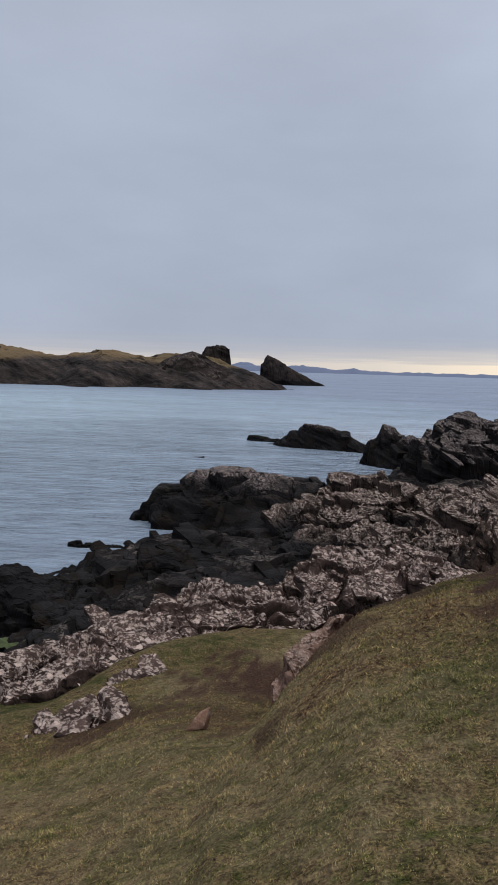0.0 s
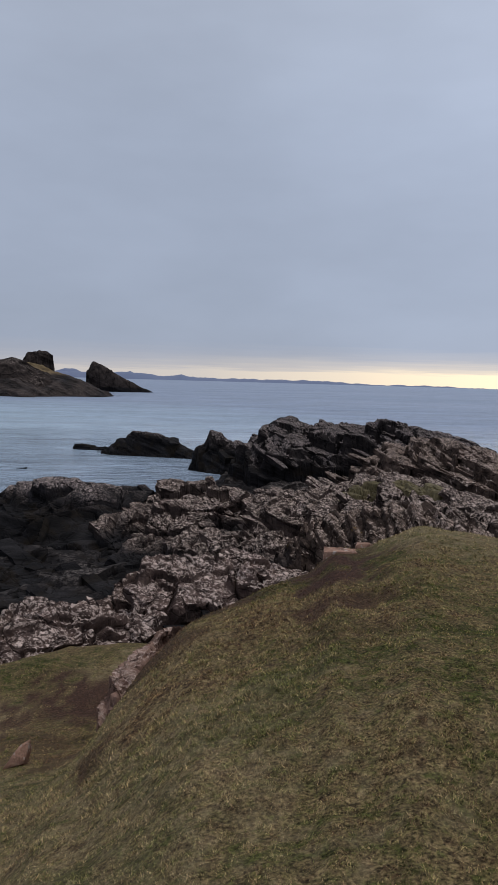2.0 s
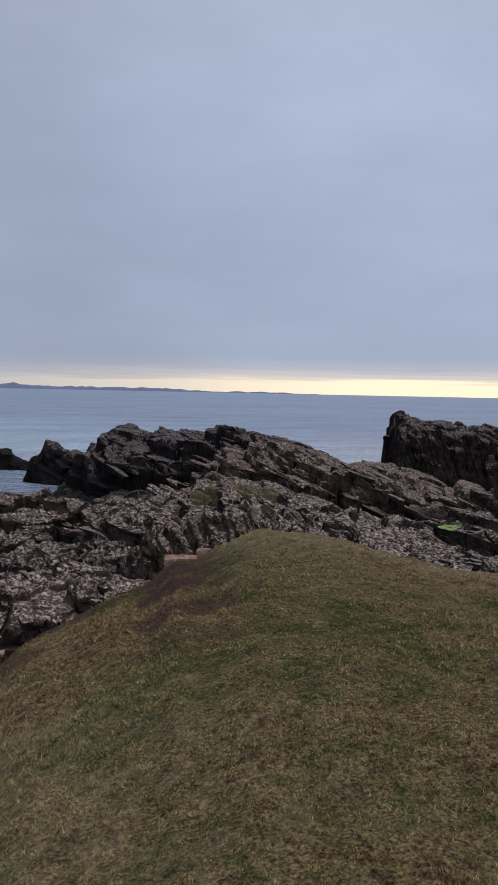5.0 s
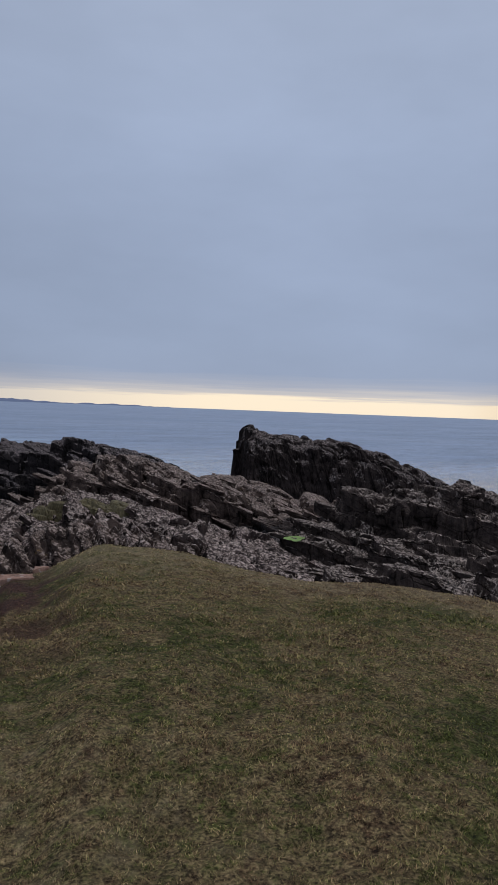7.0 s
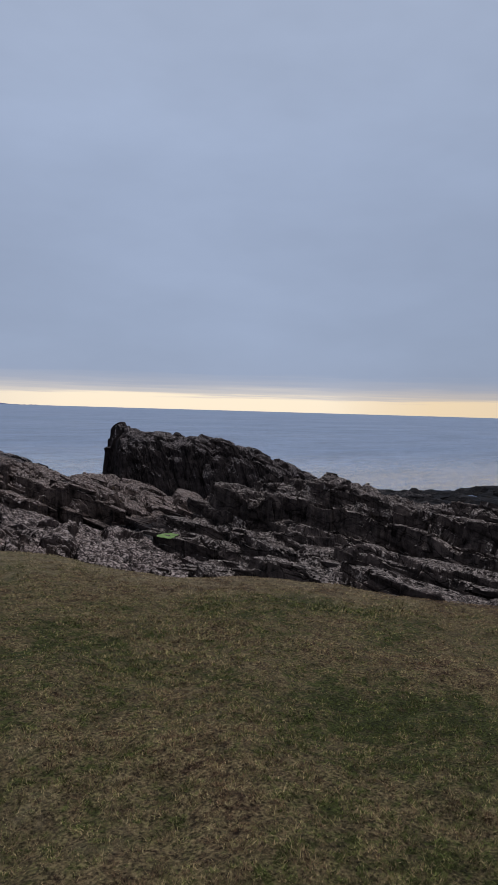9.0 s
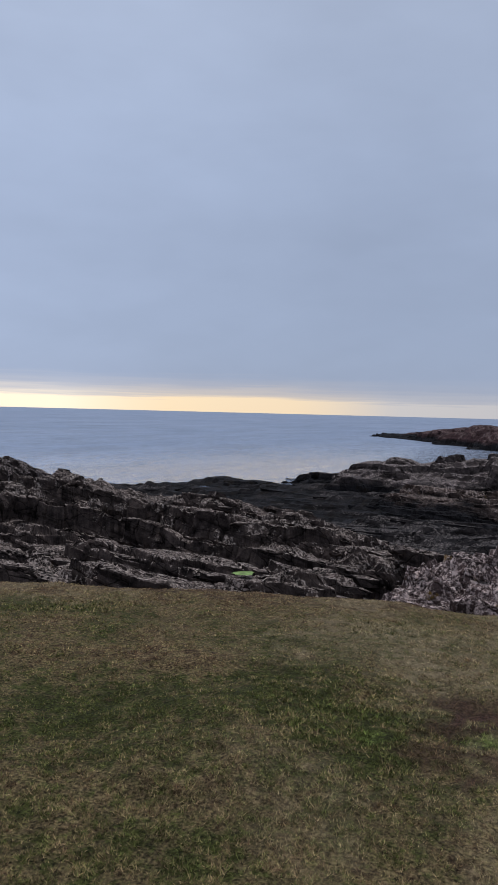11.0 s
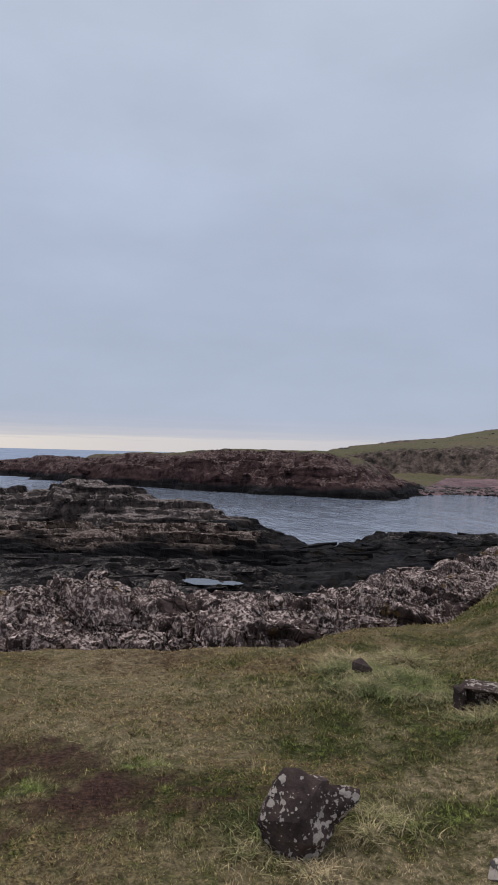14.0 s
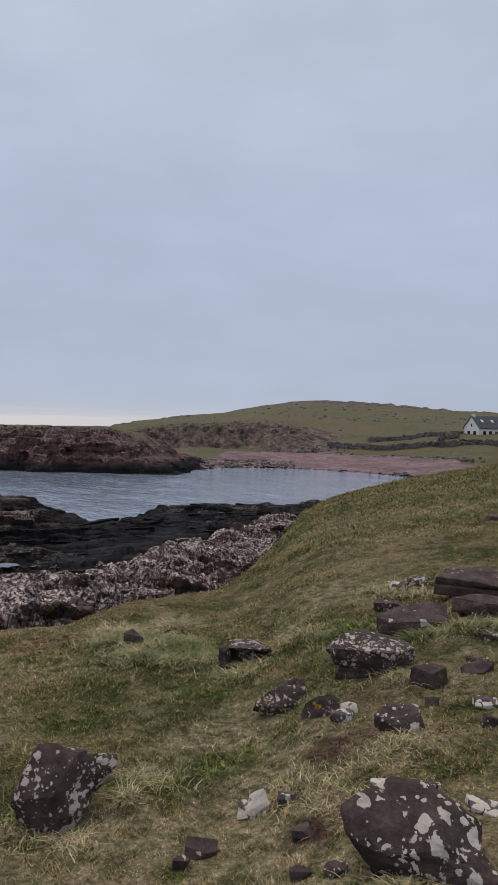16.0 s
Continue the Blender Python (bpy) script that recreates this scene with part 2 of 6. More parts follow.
def slope_material(name, grass_a, grass_b, rock_a, rock_b, scale=1.0, cut=(0.55, 0.8), low=None, beds=None):
    """Turf on the gentle parts and bare rock on the steep ones, seen from far off."""
    m, g, b = fresh(name)
    geo = where(g)
    co = geo.outputs["Position"]
    up = g.node("ShaderNodeSeparateXYZ", Vector=geo.outputs["Normal"]).outputs["Z"]
    n1 = g.noise(co, 0.05 * scale, 4, 0.6)
    n2 = g.noise(co, 0.5 * scale, 5, 0.7)
    n3 = g.noise(co, 1.6 * scale, 4, 0.7)
    turf = g.mix("MIX", g.ramp(g.math("ADD", g.math("MULTIPLY", n1, 0.6), g.math("MULTIPLY", n2, 0.4)), [(0.4, 0), (0.62, 1)]), grass_a, grass_b)
    turf = g.mix("MULTIPLY", 0.7, turf, g.ramp(n3, [(0.3, 0.65), (0.7, 1.25)]))
    stone = g.mix("MIX", g.ramp(n2, [(0.35, 0), (0.65, 1)]), rock_a, rock_b)
    stone = g.mix("MULTIPLY", 0.8, stone, g.ramp(n3, [(0.3, 0.5), (0.7, 1.4)]))
    if beds:
        xyz = g.node("ShaderNodeSeparateXYZ", Vector=co)
        n = g.node("ShaderNodeVectorMath", operation="DOT_PRODUCT", v0=co, v1=(beds[0], beds[1], 1.0)).outputs["Value"]
        lie = g.node("ShaderNodeCombineXYZ", X=g.math("MULTIPLY", xyz.outputs["X"], 0.04), Y=g.math("MULTIPLY", xyz.outputs["Y"], 0.04), Z=g.math("MULTIPLY", n, 1.0 / beds[2]))
        stone = g.mix("MULTIPLY", 1.0, stone, g.ramp(g.noise(lie.outputs[0], 1.0, 4, 0.6), [(0.38, 0.35), (0.5, 1.0), (0.64, 1.7)]))
    f = g.ramp(g.math("ADD", up, g.math("MULTIPLY", g.math("SUBTRACT", n2, 0.5), 0.35)), [(cut[0], 0), (cut[1], 1)])
    if low is not None:
        z = g.node("ShaderNodeSeparateXYZ", Vector=co).outputs["Z"]
        z = g.math("ADD", z, g.math("MULTIPLY", g.math("SUBTRACT", n1, 0.5), low * 1.6))
        f = g.math("MULTIPLY", f, g.ramp(g.math("MULTIPLY", z, 0.5 / low), [(0.44, 0), (0.56, 1)]))
    bare = g.node("ShaderNodeAttribute")
    bare.attribute_name = "bare"
    f = g.math("MULTIPLY", f, g.ramp(g.math("ADD", bare.outputs["Fac"], g.math("MULTIPLY", g.math("SUBTRACT", n2, 0.5), 0.8)), [(0.2, 1.0), (0.4, 0.0)]))
    g.put(b.inputs["Base Color"], g.mix("MIX", f, stone, turf))
    b.inputs["Roughness"].default_value = 0.92
    b.inputs["Specular IOR Level"].default_value = 0.2
    g.put(b.inputs["Normal"], g.bump(g.math("ADD", n2, n3), 0.7, 0.5 / scale))
    return m


def sea_material():
    m, g, b = fresh("sea_water")
    co = where(g).outputs["Position"]
    st = g.node("ShaderNodeMapping", Vector=co)
    st.inputs["Rotation"].default_value = (0, 0, radians(32))
    st.inputs["Scale"].default_value = (0.6, 1.6, 1.0)
    v = st.outputs[0]
    swell = g.noise(v, 0.16, 3, 0.5)
    chop = g.noise(v, 0.9, 4, 0.6)
    ripple = g.noise(v, 4.5, 3, 0.55)
    far = g.noise(v, 0.012, 3, 0.5)
    sand = g.node("ShaderNodeVectorMath", operation="DISTANCE", v0=co, v1=(-80.0, 130.0, 0.0)).outputs["Value"]
    shallow = g.ramp(g.math("ADD", g.math("MULTIPLY", sand, 0.004), g.math("MULTIPLY", g.noise(co, 0.02, 3, 0.5), 0.25)), [(0.3, 1), (0.75, 0)])
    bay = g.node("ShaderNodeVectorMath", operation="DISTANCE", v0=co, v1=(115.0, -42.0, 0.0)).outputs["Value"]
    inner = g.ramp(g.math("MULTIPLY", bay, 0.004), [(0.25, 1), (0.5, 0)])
    # bay and open water: base raised to put reflected sky into the colour
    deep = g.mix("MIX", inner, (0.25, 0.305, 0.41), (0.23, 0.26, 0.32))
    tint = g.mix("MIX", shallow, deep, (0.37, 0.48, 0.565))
    # bright and dark of wind ripples painted into the base colour
    ripple_tone = g.math("ADD", g.math("MULTIPLY", g.noise(v, 0.45, 4, 0.7), 0.6), g.math("MULTIPLY", g.noise(v, 0.06, 3, 0.6), 0.4))
    g.put(b.inputs["Base Color"], g.mix("MULTIPLY", 1.0, tint, g.ramp(ripple_tone, [(0.36, 0.66), (0.64, 1.3)])))
    out_at_sea = g.node("ShaderNodeVectorMath", operation="LENGTH", v0=co).outputs["Value"]
    rough = g.math("ADD", g.ramp(far, [(0.4, 0.0), (0.65, 0.1)]), g.ramp(g.math("MULTIPLY", out_at_sea, 0.001), [(0.06, 0.06), (0.16, 0.34)]))
    rough = g.math("MULTIPLY", rough, g.ramp(inner, [(0.0, 1.0), (1.0, 0.25)]))
    g.put(b.inputs["Roughness"], rough)
    b.inputs["IOR"].default_value = 1.333
    g.put(b.inputs["Specular IOR Level"], g.ramp(inner, [(0.0, 0.4), (1.0, 0.5)]))
    h = g.math("ADD", g.math("MULTIPLY", swell, 1.0), g.math("ADD", g.math("MULTIPLY", chop, 0.5), g.math("MULTIPLY", ripple, 0.10)))
    lap = g.bump(h, 1.0, 1.5)
    g.put(lap.node.inputs["Strength"], g.ramp(inner, [(0.0, 0.55), (1.0, 0.22)]))
    g.put(b.inputs["Normal"], lap)
    return m


def plain(name, col, rough=0.7, metal=0.0, vary=0.25, scale=6.0):
    m, g, b = fresh(name)
    co = where(g).outputs["Position"]
    n = g.noise(co, scale, 5, 0.65)
    g.put(b.inputs["Base Color"], g.mix("MULTIPLY", 1.0, col, g.ramp(n, [(0.25, 1 - vary), (0.75, 1 + vary)])))
    b.inputs["Roughness"].default_value = rough
    b.inputs["Metallic"].default_value = metal
    g.put(b.inputs["Normal"], g.bump(n, 0.3, 0.02))
    return m


M_LICHEN = rock_material("lichened_rock", (0.014, 0.011, 0.0105), (0.095, 0.067, 0.057), (0.58, 0.46, 0.395), 0.60, tide=1.1, blotch=3.6)
M_NEAR = rock_material("blotched_rock", (0.024, 0.0175, 0.016), (0.13, 0.088, 0.075), (0.62, 0.49, 0.43), 0.70, tide=1.0, blotch=3.4, split=0.6)
M_LEDGE = rock_material("ledge_rock", (0.015, 0.012, 0.011), (0.105, 0.078, 0.066), (0.48, 0.39, 0.33), 0.52, tide=1.1, blotch=3.8)
M_SHELF = rock_material("shelf_rock", (0.0075, 0.0068, 0.0068), (0.031, 0.026, 0.025), (0.20, 0.17, 0.155), 0.08, tide=0.5, weed=0.3, beds=(0.08, 0.0), thick=0.18, blotch=3.0)
M_BROWN = rock_material("brown_rock", (0.016, 0.012, 0.0105), (0.125, 0.087, 0.07), (0.55, 0.43, 0.365), 0.50, tide=1.3, blotch=4.0, ochre=0.3)
M_DARK = rock_material("dark_rock", (0.009, 0.0082, 0.0082), (0.036, 0.029, 0.028), (0.40, 0.33, 0.31), 0.46, tide=2.0, blotch=5.0, weed=0.5)
M_BLOCK = rock_material("jointed_block_rock", (0.012, 0.0095, 0.009), (0.055, 0.041, 0.036), (0.42, 0.345, 0.31), 0.5, tide=1.2, blotch=4.0, cling=0.5, beds=(2.6, -2.0), thick=0.9)
M_CROWN = rock_material("half_lichened_rock", (0.013, 0.012, 0.0125), (0.045, 0.038, 0.038), (0.52, 0.42, 0.385), 0.78, tide=1.9, blotch=5.0, weed=0.4)
M_WEED = rock_material("tidal_rock", (0.006, 0.0058, 0.0062), (0.015, 0.0138, 0.0142), (0.2, 0.18, 0.17), 0.1, tide=2.6, weed=0.5, beds=(0.1, 0.0), thick=0.14)
M_BENCH = rock_material("dark_bench_rock", (0.010, 0.0087, 0.0087), (0.052, 0.042, 0.038), (0.30, 0.25, 0.23), 0.3, tide=0.3, weed=0.5, beds=(0.08, 0.0), thick=0.15)
M_PALE = rock_material("pale_lichened_rock", (0.034, 0.024, 0.022), (0.165, 0.115, 0.103), (0.72, 0.57, 0.505), 1.02, tide=0.5, blotch=4.2, ochre=0.6, cling=0.25, split=0.6)
M_BEDS = rock_material("bedded_rock", (0.018, 0.0148, 0.014), (0.105, 0.082, 0.074), (0.50, 0.41, 0.37), 0.16, tide=1.25, blotch=3.0, weed=0.4, beds=(0.1, 0.0), thick=0.4)
M_PINK = rock_material("pink_bank_rock", (0.10, 0.062, 0.05), (0.32, 0.20, 0.155), (0.55, 0.43, 0.37), 0.55, tide=0.2, blotch=14.0, grain=4.0)
M_RED = rock_material("red_cliff_rock", (0.020, 0.0125, 0.012), (0.105, 0.060, 0.056), (0.24, 0.17, 0.155), 0.28, tide=1.6, blotch=0.9, grain=0.35, beds=(0.03, 0.02), thick=0.8, split=0.75)
M_FAR = rock_material("far_shore_rock", (0.013, 0.0105, 0.010), (0.062, 0.048, 0.042), (0.15, 0.12, 0.105), 0.15, tide=2.2, blotch=0.5, grain=0.15, beds=(0.38, 0.0), thick=2.2)
STRAW, BROWN, GREEN = (0.325, 0.236, 0.115), (0.160, 0.093, 0.050), (0.098, 0.104, 0.028)
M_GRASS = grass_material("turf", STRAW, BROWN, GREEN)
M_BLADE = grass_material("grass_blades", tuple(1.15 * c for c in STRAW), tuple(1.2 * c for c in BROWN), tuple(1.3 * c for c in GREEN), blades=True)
M_HILL = slope_material("far_hillside", (0.150, 0.115, 0.064), (0.105, 0.105, 0.048), (0.030, 0.023, 0.019), (0.22, 0.162, 0.128), 0.8, (0.80, 0.95))
M_ISLE_TURF = slope_material("island_turf", (0.21, 0.142, 0.075), (0.14, 0.102, 0.052), (0.011, 0.009, 0.0085), (0.060, 0.045, 0.039), 0.3, (0.55, 0.8), low=9.0, beds=(0.38, 0.0, 2.6))
M_SEA = sea_material()
M_ALGAE = plain("green_algae", (0.20, 0.30, 0.08), 0.95, vary=0.6, scale=7.0)
M_WEEDGREEN = plain("dark_green_weed", (0.055, 0.075, 0.02), 0.9, vary=0.8, scale=6.0)
M_ROCKTURF = plain("rock_turf", (0.125, 0.10, 0.048), 0.95, vary=0.65, scale=5.0)
M_POOL = plain("pool_water", (0.03, 0.035, 0.04), 0.03, vary=0.05)

# ---- noise on arrays ----
def lattice(i, j, seed):
    n = (i.astype(np.int64) * 374761393 + j.astype(np.int64) * 668265263 + seed * 1442695041) & 0x7FFFFFFF
    n = ((n ^ (n >> 13)) * 1274126177) & 0x7FFFFFFF
    n = ((n ^ (n >> 16)) * 2246822519) & 0x7FFFFFFF
    return ((n ^ (n >> 15)) & 0xFFFFFF) / float(0x1000000)


def value_noise(x, y, seed=0):
    i, j = np.floor(x), np.floor(y)
    u, v = x - i, y - j
    u, v = u * u * u * (u * (6 * u - 15) + 10), v * v * v * (v * (6 * v - 15) + 10)
    a, b = lattice(i, j, seed), lattice(i + 1, j, seed)
    c, d = lattice(i, j + 1, seed), lattice(i + 1, j + 1, seed)
    return 2 * (a + (b - a) * u + (c - a) * v + (a - b - c + d) * u * v) - 1


def fractal(x, y, octaves=4, seed=0, gain=0.5):
    total, amp = np.zeros_like(x), 1.0
    for k in range(octaves):
        c, s = math.cos(0.6 * k), math.sin(0.6 * k)
        total += amp * value_noise((x * c - y * s) * 2.03 ** k, (x * s + y * c) * 2.03 ** k, seed + 17 * k)
        amp *= gain
    return total


def blocks(x, y, seed=0):
    """Irregular cells: how far inside its cell a point lies, and the cell's own number."""
    i0, j0 = np.floor(x), np.floor(y)
    f1, f2, own = np.full_like(x, 9.0), np.full_like(x, 9.0), np.zeros_like(x)
    for di in (-1, 0, 1):
        for dj in (-1, 0, 1):
            i, j = i0 + di, j0 + dj
            px, py = i + 0.1 + 0.8 * lattice(i, j, seed), j + 0.1 + 0.8 * lattice(i, j, seed + 5)
            d = np.hypot(x - px, y - py)
            near = d < f1
            f2 = np.where(near, f1, np.minimum(f2, d))
            own = np.where(near, lattice(i, j, seed + 9), own)
            f1 = np.where(near, d, f1)
    return f2 - f1, own


def smooth(a, b, x):
    t = np.clip((x - a) / (b - a), 0, 1)
    return t * t * (3 - 2 * t)


def table(az, rows, k):
    """Column k of rows of (bearing, ...), read at any bearing."""
    rows = sorted(rows)
    return np.interp(az, [r[0] for r in rows], [r[k] for r in rows])


def eased(az, rows, k, spread=2.0):
    """The same, rounded over a few degrees so that no crease runs out from the centre."""
    fine = np.arange(rows[0][0] - 10, rows[-1][0] + 10, 0.25)
    v = table(fine, rows, k)
    w = np.exp(-0.5 * (np.arange(-24, 25) * 0.25 / spread) ** 2)
    return np.interp(az, fine, np.convolve(np.pad(v, 24, "edge"), w / w.sum(), "valid"))


def mesh_from(name, verts, faces, material, smooth_shade=False):
    me = bpy.data.meshes.new(name)
    me.vertices.add(len(verts))
    me.vertices.foreach_set("co", np.asarray(verts, np.float32).ravel())
    n = faces.shape[1]
    me.loops.add(faces.size)
    me.loops.foreach_set("vertex_index", faces.astype(np.int32).ravel())
    me.polygons.add(len(faces))
    me.polygons.foreach_set("loop_start", np.arange(0, faces.size, n, dtype=np.int32))
    me.polygons.foreach_set("loop_total", np.full(len(faces), n, np.int32))
    me.polygons.foreach_set("use_smooth", np.full(len(faces), smooth_shade))
    me.update(calc_edges=True)
    me.validate()
    if material:
        me.materials.append(material)
    return me


def grid_faces(nu, nv, keep=None):
    i = np.arange(nu * nv).reshape(nu, nv)
    f = np.stack([i[:-1, :-1], i[1:, :-1], i[1:, 1:], i[:-1, 1:]], -1).reshape(-1, 4)
    if keep is not None:
        k = keep.ravel()
        f = f[k[f].any(axis=1)]
    return f


def compact(verts, faces):
    used = np.unique(faces)
    back = np.zeros(len(verts), np.int64)
    back[used] = np.arange(len(used))
    return verts[used], back[faces]


# ---- the lie of the land: bearings in degrees clockwise from +y, metres ----
FOOT = 6.35
EDGE = [(-5, 2, 5.8), (-2, 5, 4.98), (1, 6.5, 4.66), (2.7, 6.9, 4.82), (6.7, 8.2, 5.01), (10, 8.8, 5.28), (11.5, 9.1, 5.26), (13, 9.3, 5.3), (14.5, 9.5, 5.33), (16, 9.7, 5.46), (17, 9.9, 5.41), (18, 10, 5.48), (19, 10.1, 5.43), (19.7, 10.4, 5.56), (20.4, 10.6, 5.8), (21.2, 10.7, 5.74), (22, 10.8, 5.62), (23, 10.9, 5.64), (24, 11, 5.74), (25, 11, 5.84), (26, 11.1, 5.94), (27, 11.2, 6.04), (28.5, 11.2, 5.94), (30, 11.2, 5.88), (32, 11.2, 5.9), (34, 11.2, 5.86), (36, 11.1, 5.77), (38, 11, 5.7), (40.5, 10.9, 5.69), (43, 10.8, 5.6), (46, 10.8, 5.65), (49, 10.7, 5.71), (57.1, 10.6, 5.58), (68.2, 10.4, 5.55), (75.3, 10.4, 5.52), (81.3, 10.4, 5.47), (82.2, 10.4, 5.44), (93.5, 10.4, 5.36), (106.8, 10.9, 5.32), (108, 11, 5.3), (112.3, 13.4, 5.05), (119.5, 15.4, 4.79), (123.5, 22.4, 4.55), (124.9, 32.4, 4.59), (133.2, 45.4, 5.37), (139.8, 50.4, 6.22), (150, 60, 6.6), (180, 120, 9), (230, 150, 12), (262, 60, 7)]
SLOPE = [(-98, 0.05), (-80, 0.2), (-50, 0.37), (-19, 0.385), (-13.6, 0.375), (-7.3, 0.33), (-4.1, 0.315), (0, 0.32), (5.5, 0.34), (12.2, 0.37), (22, 0.42), (40, 0.5)]
BANK = [(-60, 9, 2.6), (-16, 10, 2.7), (-7, 12.2, 2.6), (0, 13.4, 2.6), (6, 13.2, 2.6), (12, 12.3, 2.7), (18, 12.0, 2.9), (21, 12.2, 3.2), (27, 13, 3.6), (45, 12.5, 3.4), (60, 12.4, 3.2), (75, 12.2, 2.8),
        (90, 12.2, 3.0), (108, 12.8, 3.3), (119, 16.5, 3.9), (124, 25, 3.9), (128, 36, 3.6)]
SHORE = [(-60, 18, -0.2), (-20, 24, 0.1), (-13, 27, 0.45), (-9, 30, 0.6), (-5, 31, 0.65), (-1, 33, 0.55), (4, 36, 0.5), (8, 48, 0.4), (12, 57, 0.6), (15, 60, 1.0), (25, 60, 1.5), (45, 60, 1.3), (53, 62, 0.9), (62, 74, 0.6),
         (66, 80, 0.5), (73, 84, 0.6), (90, 88, 1.0), (103, 82, 0.7), (107.5, 61, 0.4), (112, 62, 0.4), (115, 68, 0.5), (118, 76, 0.6), (121, 75, 0.6), (130, 78, 0.6)]


POOLS = [(36.7, -6.5, 1.35, 0.85), (36.3, -7.9, 1.30, 0.55), (30.5, 7.6, 1.50, 1.60)]


def bearing(x, y):
    return np.degrees(np.arctan2(x, y)), np.hypot(x, y)


def ground_z(x, y):
    az, r = bearing(x, y)
    az = np.where(az < -98, az + 360, az)
    k = eased(az, SLOPE, 1)
    a = FOOT - 1.2 * k * r * r / (r + 2.0)
    a = 2.65 + np.logaddexp(0, (a - 2.65) * 3) / 3
    a = a - np.maximum(0, r - table(az, BANK, 1) - 1) * 0.35
    rim, top = eased(az, EDGE, 1, 1.0), eased(az, EDGE, 2, 0.8)
    fall = np.logaddexp(0, (r - rim) * 3.0) / 3.0 * np.where(az > 121, 0.35, 1.0)
    b = FOOT + (top - FOOT) * np.minimum(r / rim, 1.0) ** 1.15 - fall * np.where(az > 140, 0.0, 0.85)
    part_a = smooth(52, 28, az)
    z = b + part_a * (np.logaddexp(0, (a - b) * 3.5) / 3.5 - 0.19 * np.exp(-(r / 5.0) ** 2))
    near = np.clip((r - 0.6) / 3, 0, 1)
    z += near * (0.05 * fractal(x * 0.7, y * 0.7, 3, 3) + 0.018 * fractal(x * 3.1, y * 3.1, 3, 4))
    behind = np.clip((r - 40) / 200, 0, 1) * np.where((az > 150) & (az < 260), 1, 0)
    return z + behind * 6 * fractal(x * 0.012, y * 0.012, 3, 8)


def shelf_z(x, y):
    az, r = bearing(x, y)
    start, top = eased(az, BANK, 1), eased(az, BANK, 2)
    end, low = eased(az, SHORE, 1, 1.0), eased(az, SHORE, 2, 1.0)
    end = end * (1 + 0.05 * fractal(x * 0.12, y * 0.12, 3, 41))
    s = np.maximum(r - start, 0)
    z = low + (top - low) * np.exp(-s / (0.22 * (end - start)))
    z = np.where(r < start, top, z)
    z = z - np.maximum(r - end, 0) * 0.45
    for px, py, pz, rad in POOLS:
        z = np.where(np.hypot(x - px, y - py) < rad * 1.25, np.minimum(z, pz - 0.25), z)
    return z


def craggy(x, y, env, strike, dip, bed, size, amp, seed, terrace=0.8, crack=0.34):
    """Breaks a smooth surface into tilted beds, joint blocks and splinters."""
    c, s = math.cos(radians(strike)), math.sin(radians(strike))
    a, b = x * s + y * c, x * c - y * s
    w = 0.35 * size * fractal(x / size * 0.8, y / size * 0.8, 3, seed)
    z = env
    for thick, share in ((2.3 * bed, 0.75), (bed, 1.0)):
        sway = dip * b + 0.35 * thick * fractal(a * 0.22, b * 0.4, 3, seed + 1)
        q = (z + sway) / thick + 0.42
        f = q - np.floor(q)
        z = z + terrace * share * ((np.floor(q) + smooth(0.74, 0.96, f) - 0.42) * thick - sway - z)
    inside, own = blocks((a + w) / (1.9 * size), (b - w) / size, seed + 2)
    out = 1.1 * amp * (own - 0.5) * 2 - amp * crack * 2.4 * (1 - smooth(0.0, 0.07, inside))
    inside2, own2 = blocks((a - w) / (0.66 * size), (b + 0.6 * w) / (0.38 * size), seed + 3)
    out += 0.2 * amp * (own2 - 0.5) * 2 - amp * crack * 0.5 * (1 - smooth(0.0, 0.1, inside2))
    inside3, own3 = blocks((a + 2 * w) / (0.24 * size), (b + w) / (0.15 * size), seed + 4)
    out += 0.06 * amp * (own3 - 0.5) * 2
    return z, out + 0.08 * amp * fractal(x / size * 5, y / size * 5, 3, seed + 6)


def soften(z, reach):
    p = np.pad(z, reach, "edge")
    n = 2 * reach + 1
    return sum(p[i:i + z.shape[0], j:j + z.shape[1]] for i in range(n) for j in range(n)) / n ** 2


def jointed(x, y, z, strike, dip, bed, size, seed):
    """How far each block of each bed stands out of the face, with open joints between them."""
    c, s = math.cos(radians(strike)), math.sin(radians(strike))
    a, b = x * s + y * c, x * c - y * s
    out = np.zeros_like(x)
    for k, (h, l, gain) in enumerate(((1.0, 1.3, 0.8), (0.45, 0.6, 0.2))):
        n = (z + dip * b) / (bed * h) + 0.3 * fractal(a / size * 0.7, b / size * 0.7, 3, seed + 51 + k)
        layer = np.floor(n)
        f = n - layer
        wob = 0.35 * fractal(a / size + 3.7 * layer, b / size, 2, seed + 53 + k)
        u = a / (size * l) + 7.3 * lattice(layer, 0 * layer, seed + 55) + wob
        v = b / (size * l) + 5.1 * lattice(layer, 0 * layer, seed + 56) - wob
        iu, iv = np.floor(u), np.floor(v)
        own = lattice(iu + 31 * layer, iv, seed + 57 + k) + 0.6 * lattice(layer, 0 * layer, seed + 59)
        gap = np.minimum(np.minimum(u - iu, 1 - u + iu), np.minimum(v - iv, 1 - v + iv))
        edge = np.minimum(np.minimum(f, 1 - f) * 1.4, gap)
        out += gain * (1.3 * (own - 0.8) - 0.9 * (1 - smooth(0.0, 0.09, edge)))
    return out


def tops(z, step, reach=2):
    """How level the rock lies, over a hand's breadth or two."""
    gx, gy = np.gradient(soften(z, reach), step)
    return 1 / np.sqrt(1 + gx * gx + gy * gy)


